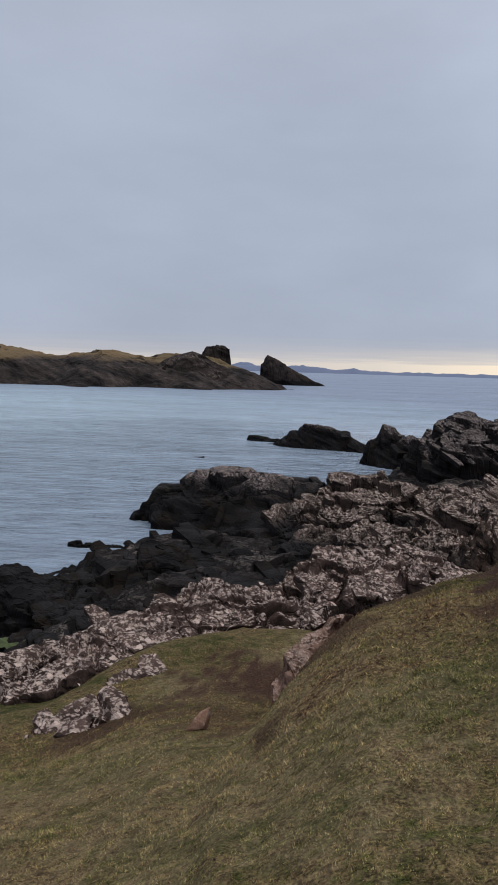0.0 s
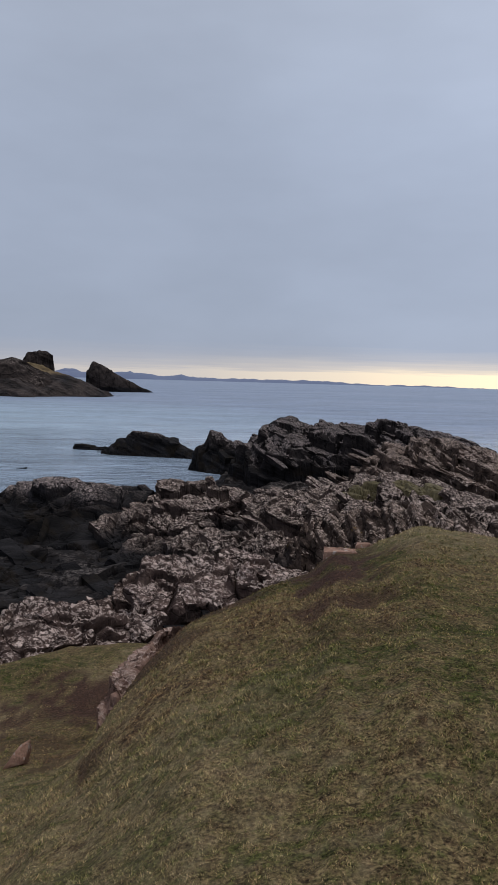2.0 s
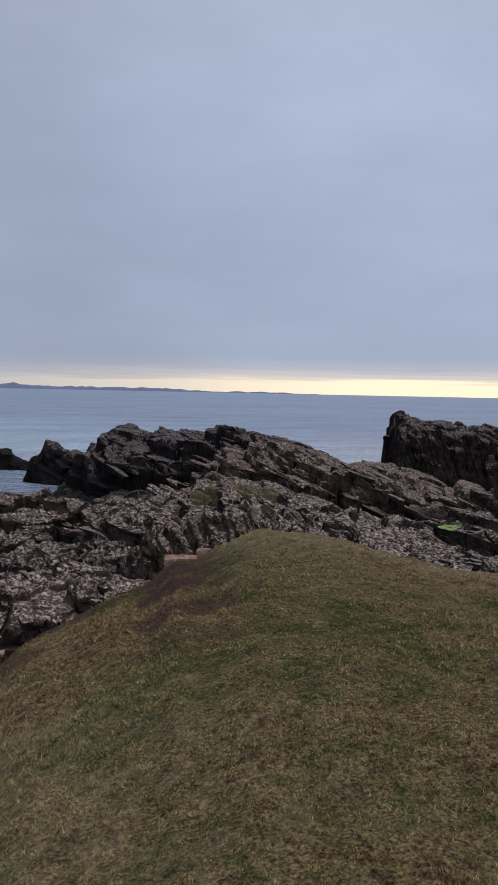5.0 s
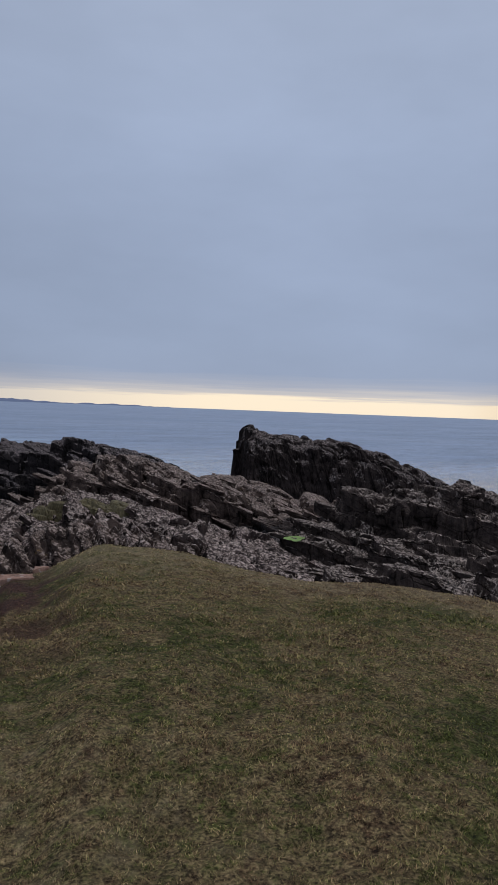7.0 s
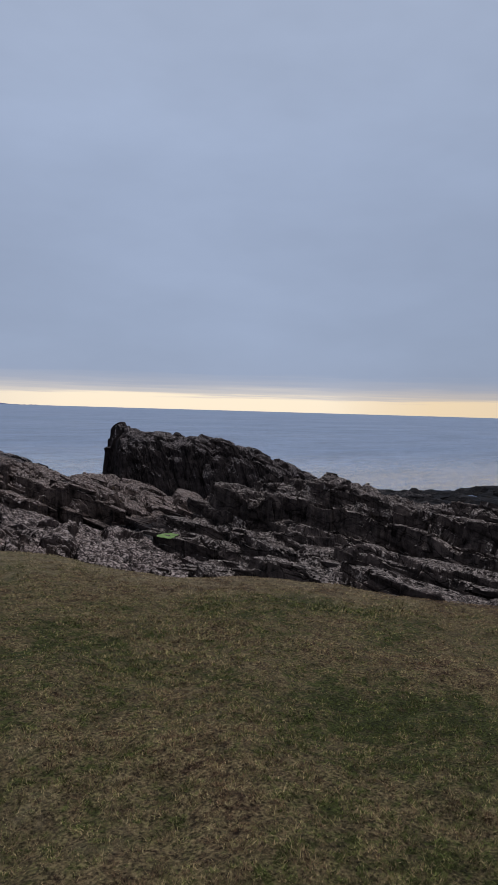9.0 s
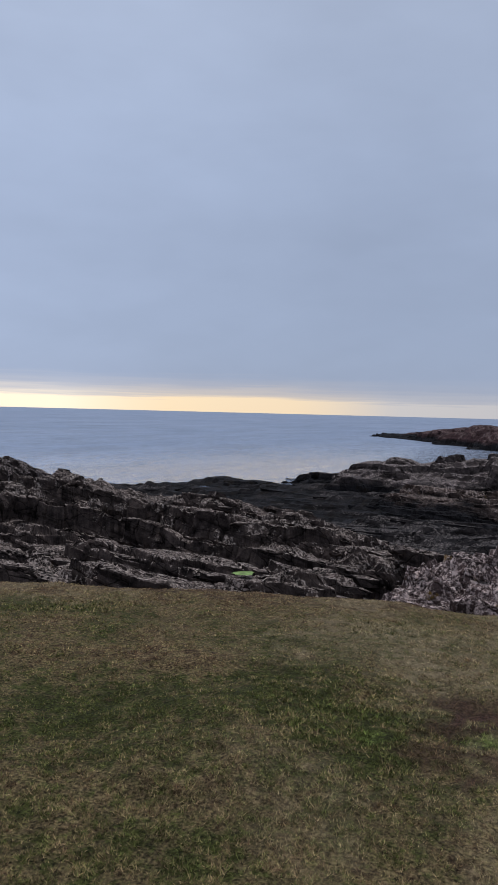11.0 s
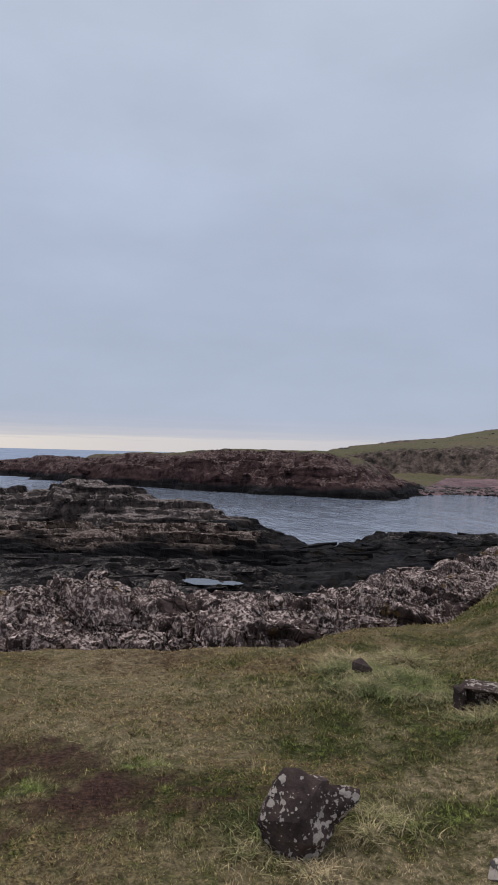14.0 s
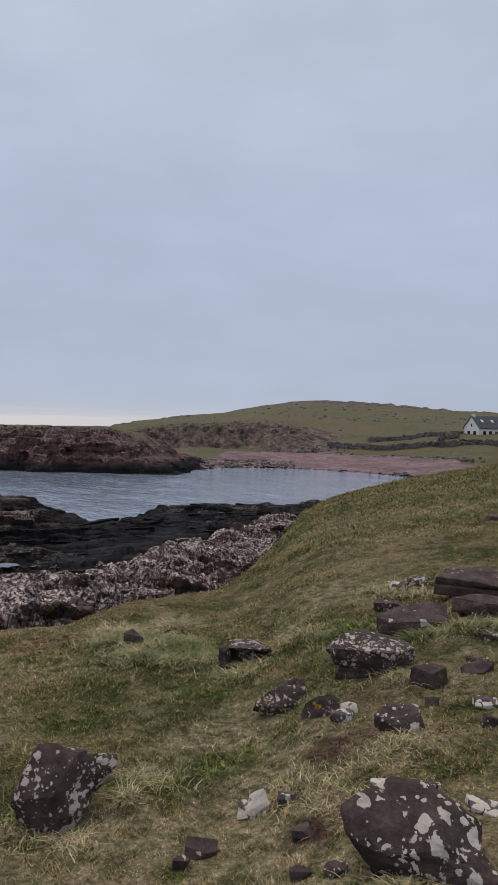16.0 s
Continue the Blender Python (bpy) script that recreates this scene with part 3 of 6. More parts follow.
def outcrop(name, ridge, front, back, step, material, label, category="rock", strike=60, dip=0.3, bed=0.5, size=1.4, amp=0.22, ends=None, power=2.4, sink=0.5, seed=1,
            base=None, terrace=0.8, group="shore rocks", wobble=0.3, loose=0, block=0.7, ledges=0, ledge=0.5, lie=None, joint=0.6):
    """One mass of rock: a crest line with a steep front and back, broken into beds and blocks."""
    pts = np.array(ridge, float)
    lo, hi = pts[:, :2].min(0), pts[:, :2].max(0)
    along = pts[-1, :2] - pts[0, :2]
    along = along / max(np.linalg.norm(along), 1e-6)
    cross = np.array((-along[1], along[0]))
    mid = pts[:, :2].mean(0)
    if np.dot(cross, -mid) < 0:
        cross = -cross
    ends = ends or 0.5 * (front + back)
    rel = pts[:, :2] - mid
    ua, va = rel @ along, rel @ cross
    u = np.arange(ua.min() - ends * 1.35, ua.max() + ends * 1.35, step)
    v = np.arange(va.min() - back * 1.35, va.max() + front * 1.35, step)
    U, V = np.meshgrid(u, v, indexing="ij")
    x, y = mid[0] + U * along[0] + V * cross[0], mid[1] + U * along[1] + V * cross[1]
    best, crest, side, past = np.full_like(x, 1e9), np.zeros_like(x), np.zeros_like(x), np.zeros_like(x)
    for k in range(len(pts) - 1):
        p, d = pts[k], pts[k + 1] - pts[k]
        L = d[0] ** 2 + d[1] ** 2 + 1e-9
        raw = ((x - p[0]) * d[0] + (y - p[1]) * d[1]) / L
        t = np.clip(raw, 0, 1)
        nx, ny = p[0] + t * d[0], p[1] + t * d[1]
        dist = np.hypot(x - nx, y - ny)
        near = dist < best
        best = np.where(near, dist, best)
        crest = np.where(near, p[2] + t * d[2], crest)
        side = np.where(near, (x - nx) * cross[0] + (y - ny) * cross[1], side)
        over = ((k == 0) & (raw < 0)) | ((k == len(pts) - 2) & (raw > 1))
        past = np.where(near, over, past)
    width = np.where(side > 0, front, back)
    width = np.where(past > 0.5, np.minimum(width, ends), width)
    width = width * (1 + wobble * fractal(x / (2.2 * size) + seed, y / (2.2 * size), 3, seed + 11))
    floor_z = (shelf_z(x, y) if base is None else ground_z(x, y) if base == "turf" else np.full_like(x, base)) - sink
    f = 1 - (best / width) ** power
    env = floor_z + (crest - floor_z) * np.maximum(f, -0.6)
    z, out = craggy(x, y, env, strike, dip, bed, size, amp * np.clip((crest - floor_z) / (3 * amp + 1e-6), 0.3, 1), seed, terrace)
    keep = env > floor_z - 0.15 * np.abs(crest - floor_z)
    soft = soften(soften(env + 0.5 * (z - env), 3), 3)
    gx, gy = np.gradient(soft, step)
    nx, ny = -(gx * along[0] + gy * cross[0]), -(gx * along[1] + gy * cross[1])
    steep = np.sqrt(1 + nx * nx + ny * ny)
    out = out + jointed(x, y, z, strike, dip, bed, size, seed) * joint * amp
    push = out / steep
    x, y, z = x + nx * push, y + ny * push, z + push
    jx = 0.25 * amp * fractal(x / size * 2.3 + z / size, y / size * 2.3, 3, seed + 21)
    jy = 0.25 * amp * fractal(x / size * 2.3, y / size * 2.3 + z / size, 3, seed + 22)
    verts = np.stack([x + jx, y + jy, z], -1).reshape(-1, 3)
    faces = grid_faces(len(u), len(v), keep)
    level = tops(env + 0.5 * (z - env) + 0.7 * out, step).ravel()[np.unique(faces)]
    verts, faces = compact(verts, faces)
    ob = new(name, mesh_from(name, verts, faces, material))
    ob.data.attributes.new("level", "FLOAT", "POINT").data.foreach_set("value", level.astype(np.float32))
    tagged(ob, label, category, group)
    if loose:
        lay_blocks(ob, verts, level, loose, block, strike, dip, material, seed)
    if ledges:
        lay_blocks(ob, verts, level, ledges, ledge, strike, dip, material, seed + 40, "ledge", lie, (3.6, 1.3, 0.62), 24, 80)
    return ob


def chip(rng, flat=0.6, cuts=6, bevel=0.0, depth=(0.62, 0.86)):
    """An angular stone about one metre across: a box cut by random planes, its edges knocked off."""
    bm = bmesh.new()
    bmesh.ops.create_cube(bm, size=1.0)
    bmesh.ops.scale(bm, vec=(1.0, 0.78, flat), verts=bm.verts)
    for _ in range(cuts):
        n = Vector((rng.gauss(0, 1), rng.gauss(0, 1), rng.gauss(0, 0.8))).normalized()
        reach = abs(n.x) * 0.5 + abs(n.y) * 0.39 + abs(n.z) * flat * 0.5
        got = bmesh.ops.bisect_plane(bm, geom=bm.verts[:] + bm.edges[:] + bm.faces[:], plane_co=n * reach * rng.uniform(*depth), plane_no=n, clear_outer=True)
        cut = [e for e in got["geom_cut"] if isinstance(e, bmesh.types.BMEdge)]
        if cut:
            bmesh.ops.edgeloop_fill(bm, edges=cut)
    bmesh.ops.remove_doubles(bm, verts=bm.verts, dist=0.02)
    bmesh.ops.recalc_face_normals(bm, faces=bm.faces)
    if bevel:
        bmesh.ops.bevel(bm, geom=bm.edges[:], offset=bevel, segments=1, affect="EDGES", clamp_overlap=True)
    bmesh.ops.triangulate(bm, faces=[f for f in bm.faces if len(f.verts) > 4])
    return bm


CHIPS = {}


def chip_mesh(material, k):
    key = (material.name, k)
    if key not in CHIPS:
        bm = chip(random.Random(500 + k), (0.45, 0.6, 0.75)[k % 3])
        me = bpy.data.meshes.new("block")
        bm.to_mesh(me)
        bm.free()
        me.materials.append(material)
        a = me.attributes.new("level", "FLOAT", "POINT")
        a.data.foreach_set("value", np.full(len(me.vertices), 0.78, np.float32))
        CHIPS[key] = me
    return CHIPS[key]


def lay_blocks(parent, verts, level, count, size, strike, dip, material, seed, name="block", along=None, shape=(1.3, 1.0, 0.9), above=35, below=100):
    """Jointed blocks or long ledges that stand out of a rock mass, lying in its beds."""
    rng = random.Random(seed * 7 + 3)
    ok = np.nonzero((verts[:, 2] > np.percentile(verts[:, 2], above)) & (verts[:, 2] <= np.percentile(verts[:, 2], below)))[0]
    down = Vector((math.sin(radians(strike + 90)), math.cos(radians(strike + 90)), -dip)).normalized()
    flat = Vector((math.sin(radians(strike)), math.cos(radians(strike)), 0))
    up = flat.cross(down)
    up = -up if up.z < 0 else up
    along = strike + 90 if along is None else along
    for _ in range(count):
        v = verts[ok[rng.randrange(len(ok))]]
        s = size * rng.uniform(0.45, 1.35) * (1.5 if rng.random() < 0.12 and name == "block" else 1.0)
        ob = new(name, chip_mesh(material, rng.randrange(9)))
        n = (up + Vector((rng.gauss(0, 0.07), rng.gauss(0, 0.07), 0))).normalized()
        b = radians(along + rng.gauss(0, 9))
        x = Vector((math.sin(b), math.cos(b), 0))
        x = (x - n * x.dot(n)).normalized()
        rot = Matrix((x, n.cross(x), n)).transposed().to_4x4()
        size3 = [s * shape[0] * rng.uniform(0.6, 1.5), s * shape[1] * rng.uniform(0.7, 1.3), s * shape[2] * rng.uniform(0.7, 1.3)]
        ob.matrix_basis = Matrix.Translation((v[0], v[1], v[2] - 0.24 * size3[2] - (0.17 * dip * size3[0] if below < 100 else 0))) @ rot @ Matrix.Diagonal((*size3, 1))
        ob.parent = parent

# ---- ground, shore and sea ----
WORN = [(4.72, -0.22, 0.58, 1.0), (4.88, -0.42, 0.36, 0.85), (4.42, -0.10, 0.40, 0.8), (5.46, 0.10, 0.32, 0.95), (5.52, 0.33, 0.24, 0.8), (5.35, -0.10, 0.26, 0.7), (4.52, 0.48, 0.24, 0.6), (5.0, 0.42, 0.16, 0.7), (5.14, 0.48, 0.05, 1.0), (0.25, 11.6, 1.10, 0.95), (-0.25, 10.6, 0.80, 0.8), (-0.3, 9.0, 0.9, 0.55), (-0.35, 7.6, 0.6, 0.6), (-1.6, 9.6, 0.9, 0.8), (-2.0, 8.9, 0.6, 0.7),
        (3.25, 8.4, 0.62, 1.0), (2.95, 7.6, 0.60, 1.0), (2.60, 6.7, 0.50, 0.8), (2.2, 5.7, 0.4, 0.4), (3.48, -2.61, 0.13, 0.9), (3.60, -2.75, 0.09, 0.9), (3.0, -2.1, 0.13, 1.0), (3.55, -3.0, 0.2, 0.6), (4.1, -3.3, 0.3, 0.45)]


MOSS = [(4.85, 0.14, 0.19, 1.0), (5.21, -0.55, 0.20, 1.0), (4.6, 0.78, 0.2, 0.6), (5.5, -3.95, 0.4, 0.4), (7.3, -3.9, 0.5, 0.35), (4.2, -2.1, 0.5, 0.3), (4.95, 0.62, 0.22, 0.35), (4.9, 0.85, 0.2, 0.3), (5.4, -4.2, 0.6, 0.35), (5.4, -1.9, 0.5, 0.2), (3.9, -1.7, 0.35, 0.3), (5.9, -2.6, 0.7, 0.25)]


# paler straw in the turf, some spots only to put brightness into its colour
PALE = [(4.71, -2.51, 0.26, 0.9), (4.86, -3.14, 0.45, 0.6), (3.64, -1.22, 0.35, 0.7), (3.24, -2.05, 0.6, 0.8), (3.6, -2.9, 0.7, 0.6), (2.6, -2.1, 0.6, 0.7), (3.9, -3.9, 0.7, 0.5), (0.0, 4.2, 1.8, 0.4), (-1.0, 6.2, 2.0, 0.4), (2.6, -2.6, 0.6, 0.7), (3.0, -3.6, 0.6, 0.6), (2.2, -2.6, 0.5, 0.6), (3.26, -2.22, 0.6, 0.9), (3.39, -2.75, 0.5, 0.9), (4.6, -2.52, 0.30, 0.8), (2.86, -2.06, 0.5, 0.8), (3.2, -3.0, 0.4, 0.6), (6.4, -0.6, 1.2, 0.5), (7.5, 0.2, 1.6, 0.5), (3.9, -0.3, 0.6, 0.4), (7.4, -1.2, 1.2, 0.5), (3.4, -1.1, 0.5, 0.5), (4.0, -3.4, 0.5, 0.5),
        (7.2, -5.6, 1.0, 0.6), (8.5, -7.0, 1.2, 0.5), (10.5, -9.0, 1.6, 0.4), (14.0, -12.5, 2.5, 0.4), (-1.0, 10.8, 0.9, 0.6), (1.0, 12.6, 1.0, 0.6), (5.2, 9.2, 1.6, 0.6), (6.8, 8.0, 1.6, 0.6), (8.4, 6.0, 1.4, 0.5), (10.0, 2.0, 1.4, 0.5), (10.2, -0.5, 1.3, 0.6), (9.9, -2.2, 1.0, 0.6)]


def spots(x, y, places):
    total = np.zeros_like(x)
    ragged = 0.35 * fractal(x * 2.2, y * 2.2, 4, 71) + 0.5 * fractal(x * 11, y * 11, 3, 76)
    for px, py, rad, amount in places:
        d = np.hypot(x - px, y - py) / rad + ragged
        total = np.maximum(total, amount * smooth(1.15, 0.55, d))
    return total


def worn_at(x, y):
    w = spots(x, y, WORN) * (1 - spots(x, y, MOSS[:2]))
    # the bare red bank down the flank of the mound
    az, r = bearing(x, y)
    bank = smooth(1.3, 0.3, np.abs(r - eased(az, EDGE, 1) + 0.35) + 0.5 * fractal(x * 1.3, y * 1.3, 3, 72)) * ((az > 1) & (az < 24))
    return np.clip(np.maximum(w, 0.75 * bank * smooth(-0.6, 0.2, fractal(x * 0.8, y * 0.8, 3, 73))), 0, 1)


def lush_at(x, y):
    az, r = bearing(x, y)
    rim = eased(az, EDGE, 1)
    # green and brown drifts; bearing terms also put regional brightness into the colour
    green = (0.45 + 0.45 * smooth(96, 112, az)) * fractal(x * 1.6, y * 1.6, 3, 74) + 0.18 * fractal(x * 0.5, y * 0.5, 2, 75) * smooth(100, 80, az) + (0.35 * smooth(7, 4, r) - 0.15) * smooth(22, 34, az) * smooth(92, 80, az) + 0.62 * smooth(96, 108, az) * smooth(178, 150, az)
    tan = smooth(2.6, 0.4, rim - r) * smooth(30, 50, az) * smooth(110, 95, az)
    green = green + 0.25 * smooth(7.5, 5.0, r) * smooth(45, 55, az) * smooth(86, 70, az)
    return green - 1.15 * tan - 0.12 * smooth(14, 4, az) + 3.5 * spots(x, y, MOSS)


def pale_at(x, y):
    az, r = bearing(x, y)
    # straw by bearing, in part brightness carried by the colour
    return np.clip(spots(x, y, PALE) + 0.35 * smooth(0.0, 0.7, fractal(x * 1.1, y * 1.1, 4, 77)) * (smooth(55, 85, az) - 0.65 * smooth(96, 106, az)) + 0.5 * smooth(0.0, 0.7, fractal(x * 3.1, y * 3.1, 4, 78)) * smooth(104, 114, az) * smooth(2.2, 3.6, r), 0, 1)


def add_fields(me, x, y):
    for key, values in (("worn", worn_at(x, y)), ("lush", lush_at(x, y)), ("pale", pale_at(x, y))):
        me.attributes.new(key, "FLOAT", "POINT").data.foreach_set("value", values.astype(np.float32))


def build_ground():
    az = np.radians(np.concatenate([np.arange(-60, 152, 0.6), np.arange(152, 300.1, 4)]))
    r = np.concatenate([[0.02], np.geomspace(0.4, 60, 190), np.geomspace(63, 600, 24)])
    A, R = np.meshgrid(az, r, indexing="ij")
    x, y = R * np.sin(A), R * np.cos(A)
    z = ground_z(x, y)
    deg, _ = bearing(x, y)
    sea_side = (deg > -60) & (deg < 122)
    z = np.where(sea_side, np.maximum(z, np.minimum(shelf_z(x, y) - 1.2, 1.5)), z)
    z = np.where(sea_side & (R > 70), -4, z)
    f = grid_faces(len(az), len(r))
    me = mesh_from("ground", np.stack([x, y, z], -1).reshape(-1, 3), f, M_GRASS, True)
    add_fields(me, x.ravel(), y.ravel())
    tagged(new("ground", me), "short straw-coloured and green turf on a sea headland", "grass", kind="structure")


def build_shelf():
    az = np.radians(np.arange(-60, 129, 0.3))
    r = np.geomspace(9.0, 96, 210)
    A, R = np.meshgrid(az, r, indexing="ij")
    x, y = R * np.sin(A), R * np.cos(A)
    env = shelf_z(x, y)
    deg = np.degrees(A)
    bench = smooth(52, 62, deg) * smooth(17, 24, R)
    env = env + bench * (0.5 * fractal(x * 0.16, y * 0.05, 3, 305) + 0.25 * fractal(x * 0.5, y * 0.16, 3, 306))
    env = np.where((bench > 0.5) & (R < 0.86 * eased(deg, SHORE, 1, 1.0)), np.maximum(env, 0.45), env)
    for px, py, pz, rad in POOLS:
        env = np.where(np.hypot(x - px, y - py) < rad * 1.25, np.minimum(env, pz - 0.25), env)
    z = np.where(bench > 0.5, sum(craggy(x, y, env, 5, 0.10, 0.2, 1.3, 0.13, 300, 0.95)), sum(craggy(x, y, env, 40, 0.12, 0.26, 1.5, 0.24, 300, 0.8)))
    g = ground_z(x, y)
    z = np.where(R < eased(np.degrees(A), BANK, 1) + 0.5, np.minimum(z, g - 0.25), z)
    me = mesh_from("rock_shelf", np.stack([x, y, z], -1).reshape(-1, 3), grid_faces(len(az), len(r), z > -1.2), M_SHELF)
    me.attributes.new("level", "FLOAT", "POINT").data.foreach_set("value", np.full(len(me.vertices), 0.8, np.float32))
    tagged(new("rock_shelf", me), "dark weed-covered tidal rock shelf along the shore", "rock", kind="structure")
    v = np.stack([x, y, z], -1).reshape(-1, 3)
    deg = deg.ravel()
    beds = v[(deg > 58) & (deg < 122) & (R.ravel() > 19) & (z.ravel() > 0.2)]
    lay_blocks(scene.objects["rock_shelf"], beds, None, 260, 0.7, 5, 0.08, M_SHELF, 301, "ledge", 5, (3.0, 1.4, 0.5), 5)
    stones = v[(deg > 96) & (deg < 122) & (R.ravel() > 20) & (R.ravel() < 62) & (z.ravel() > 0.2)]
    lay_blocks(scene.objects["rock_shelf"], stones, None, 200, 0.55, 20, 0.1, M_BENCH, 303, "block", None, (1.4, 1.1, 0.9), 5)
    reef = v[(deg > -20) & (deg < 14) & (R.ravel() > 15) & (R.ravel() < 34) & (z.ravel() > -0.2)]
    lay_blocks(scene.objects["rock_shelf"], reef, None, 130, 0.6, 55, 0.25, M_WEED, 302, "block", None, (1.5, 1.1, 0.8), 5)


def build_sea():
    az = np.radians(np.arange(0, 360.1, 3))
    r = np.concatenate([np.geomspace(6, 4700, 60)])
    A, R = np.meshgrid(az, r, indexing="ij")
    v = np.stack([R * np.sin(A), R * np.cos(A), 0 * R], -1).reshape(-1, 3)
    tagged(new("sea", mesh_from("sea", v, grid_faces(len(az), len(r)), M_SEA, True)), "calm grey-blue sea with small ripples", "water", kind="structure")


build_ground()
build_shelf()
build_sea()


def tide_pool(x, y, z, rad, stretch, turn, seed, name="tide_pool", material=M_POOL, label="still tide pool mirroring the bright sky", category="water"):
    a = np.linspace(0, 2 * np.pi, 48, endpoint=False)
    r = rad * (1 + 0.28 * fractal(np.cos(a) * 1.6 + seed, np.sin(a) * 1.6, 4, seed))
    c, s = math.cos(turn), math.sin(turn)
    u, v = r * np.cos(a) * stretch, r * np.sin(a)
    rim = np.stack([x + u * c - v * s, y + u * s + v * c, 0 * a + z], -1)
    verts = np.concatenate([[(x, y, z)], rim])
    k = np.arange(48)
    f = np.stack([0 * k, 1 + k, 1 + (k + 1) % 48], -1)
    tagged(new(name, mesh_from(name, verts, f, material)), label, category, kind="structure")


for k, (px, py, pz, rad) in enumerate(POOLS):
    tide_pool(px, py, pz, rad, 1.0, 0.4 * k, 210 + k)
for k, (px, py, pz, rad) in enumerate([(17.4, 19.2, 3.38, 0.36), (-6.31, 19.0, 0.33, 0.4), (15.46, 5.8, 4.27, 0.2)]):
    tide_pool(px, py, pz, rad, 1.3, 0.5 + k, 230 + k, "algae", M_WEEDGREEN if k == 1 else M_ALGAE, "bright green algae in a wet hollow of the rocks", "algae")

# ---- rocks of the near shore, from the hollow round to the bay ----
outcrop("bank_rock",
        [(0.34, 7.1, 4.80), (0.55, 7.45, 4.95), (0.76, 7.85, 5.05), (1.05, 8.4, 5.08), (1.3, 8.8, 5.06)],
        0.17, 0.25, 0.02, M_PINK, "pinkish rock showing through the turf bank", strike=30, dip=0.5, bed=0.12, size=0.35, amp=0.07, seed=9, base="turf", sink=0.25, ends=0.3)
outcrop("turf_patch",
        [(11.6, 28.1, 3.93), (13.6, 28.3, 4.11), (14.2, 25.8, 3.96)],
        1.1, 0.8, 0.05, M_ROCKTURF, "small patch of green turf among the rocks", "grass", strike=50, dip=0.2, bed=0.3, size=0.7, amp=0.12, seed=10, terrace=0.5)
outcrop("skerry",
        [(-6.4, 63.9, 0.13), (-5.2, 63.5, 0.22), (-3.9, 63.1, 0.30)],
        0.5, 0.5, 0.06, M_WEED, "low black skerry awash in the sea", strike=80, dip=0.1, bed=0.3, size=0.8, amp=0.08, ends=0.4, seed=41, base=-0.2)
outcrop("skerry",
        [(-8.8, 37.2, 0.10), (-8.0, 37.4, 0.14)],
        0.4, 0.4, 0.05, M_WEED, "low black skerry awash in the sea", strike=80, dip=0.1, bed=0.3, size=0.8, amp=0.06, ends=0.4, seed=42, base=-0.2)
outcrop("skerry",
        [(-7.5, 30.8, 0.19), (-6.7, 31.0, 0.32), (-5.5, 30.7, 0.22)],
        0.8, 0.7, 0.05, M_WEED, "low black skerry near the shore", strike=80, dip=0.1, bed=0.3, size=0.8, amp=0.1, ends=0.5, seed=43, base=-0.2)
outcrop("skerry",
        [(2.5, 77.2, 0.18), (3.7, 77.1, 0.22)],
        0.6, 0.6, 0.08, M_WEED, "low black skerry awash in the sea", strike=80, dip=0.1, bed=0.3, size=0.8, amp=0.1, ends=0.5, seed=44, base=-0.2)
outcrop("rock_outcrop",
        [(-2.55, 8.7, 3.18), (-2.3, 9.5, 3.25), (-2.05, 10.5, 3.12), (-1.7, 11.5, 2.92)],
        0.75, 0.9, 0.03, M_NEAR, "low rock outcrop crusted with pinkish white lichen beside the turf", strike=55, dip=0.35, bed=0.3, size=0.8, amp=0.1, seed=11, loose=12, block=0.35, joint=0.4)
outcrop("rock_outcrop",
        [(-4.2, 10.6, 2.25), (-3.5, 12.6, 2.6), (-2.6, 14.0, 2.61), (-2.0, 15.1, 2.60), (-1.1, 16.2, 3.05), (-0.0, 16.7, 2.78), (1.2, 17.1, 2.39), (2.4, 19.0, 3.14), (4.5, 19.7, 3.04), (6.3, 19.7, 2.60)],
        2.6, 2.2, 0.042, M_NEAR, "rugged rock band crusted with pinkish white lichen", strike=55, dip=0.35, bed=0.4, size=1.3, amp=0.19, seed=12, loose=40, block=0.45, ledges=40, ledge=0.35, joint=0.7)
outcrop("tidal_reef",
        [(-8.9, 22.5, 1.26), (-7.6, 24.0, 1.06), (-6.0, 25.5, 0.28), (-4.3, 27.9, 1.12), (-2.3, 28.1, 0.66), (0.4, 27.2, 0.42)],
        6.0, 2.0, 0.07, M_WEED, "black weed-covered boulder reef at the water", strike=40, dip=0.2, bed=0.4, size=1.8, amp=0.22, seed=13, power=2.0, loose=40, block=0.5, terrace=0.5)
outcrop("rock_block",
        [(-5.1, 36.8, 0.88), (-4.4, 36.9, 1.72), (-2.8, 37.1, 1.80), (-2.0, 37.6, 2.80), (0.4, 38.2, 2.89), (2.6, 38.6, 2.34), (4.3, 37.9, 2.19)],
        3.6, 3.5, 0.075, M_CROWN, "massive dark rock block with a lichened crown above the water", strike=65, dip=0.35, bed=1.1, size=3.0, amp=0.16, power=4.0, ends=1.2, seed=14, loose=5, block=0.8, ledges=0, ledge=0.8, terrace=0.35)
outcrop("dark_rock",
        [(-1.0, 35.2, 1.89), (0.9, 34.7, 1.89), (2.8, 33.1, 1.02), (3.8, 30.0, 0.61)],
        3.2, 3.0, 0.07, M_DARK, "smooth dark rock face sloping into the inlet", strike=65, dip=0.45, bed=1.2, size=2.6, amp=0.12, power=3.0, ends=1.5, seed=15, terrace=0.5, loose=3, block=1.20)
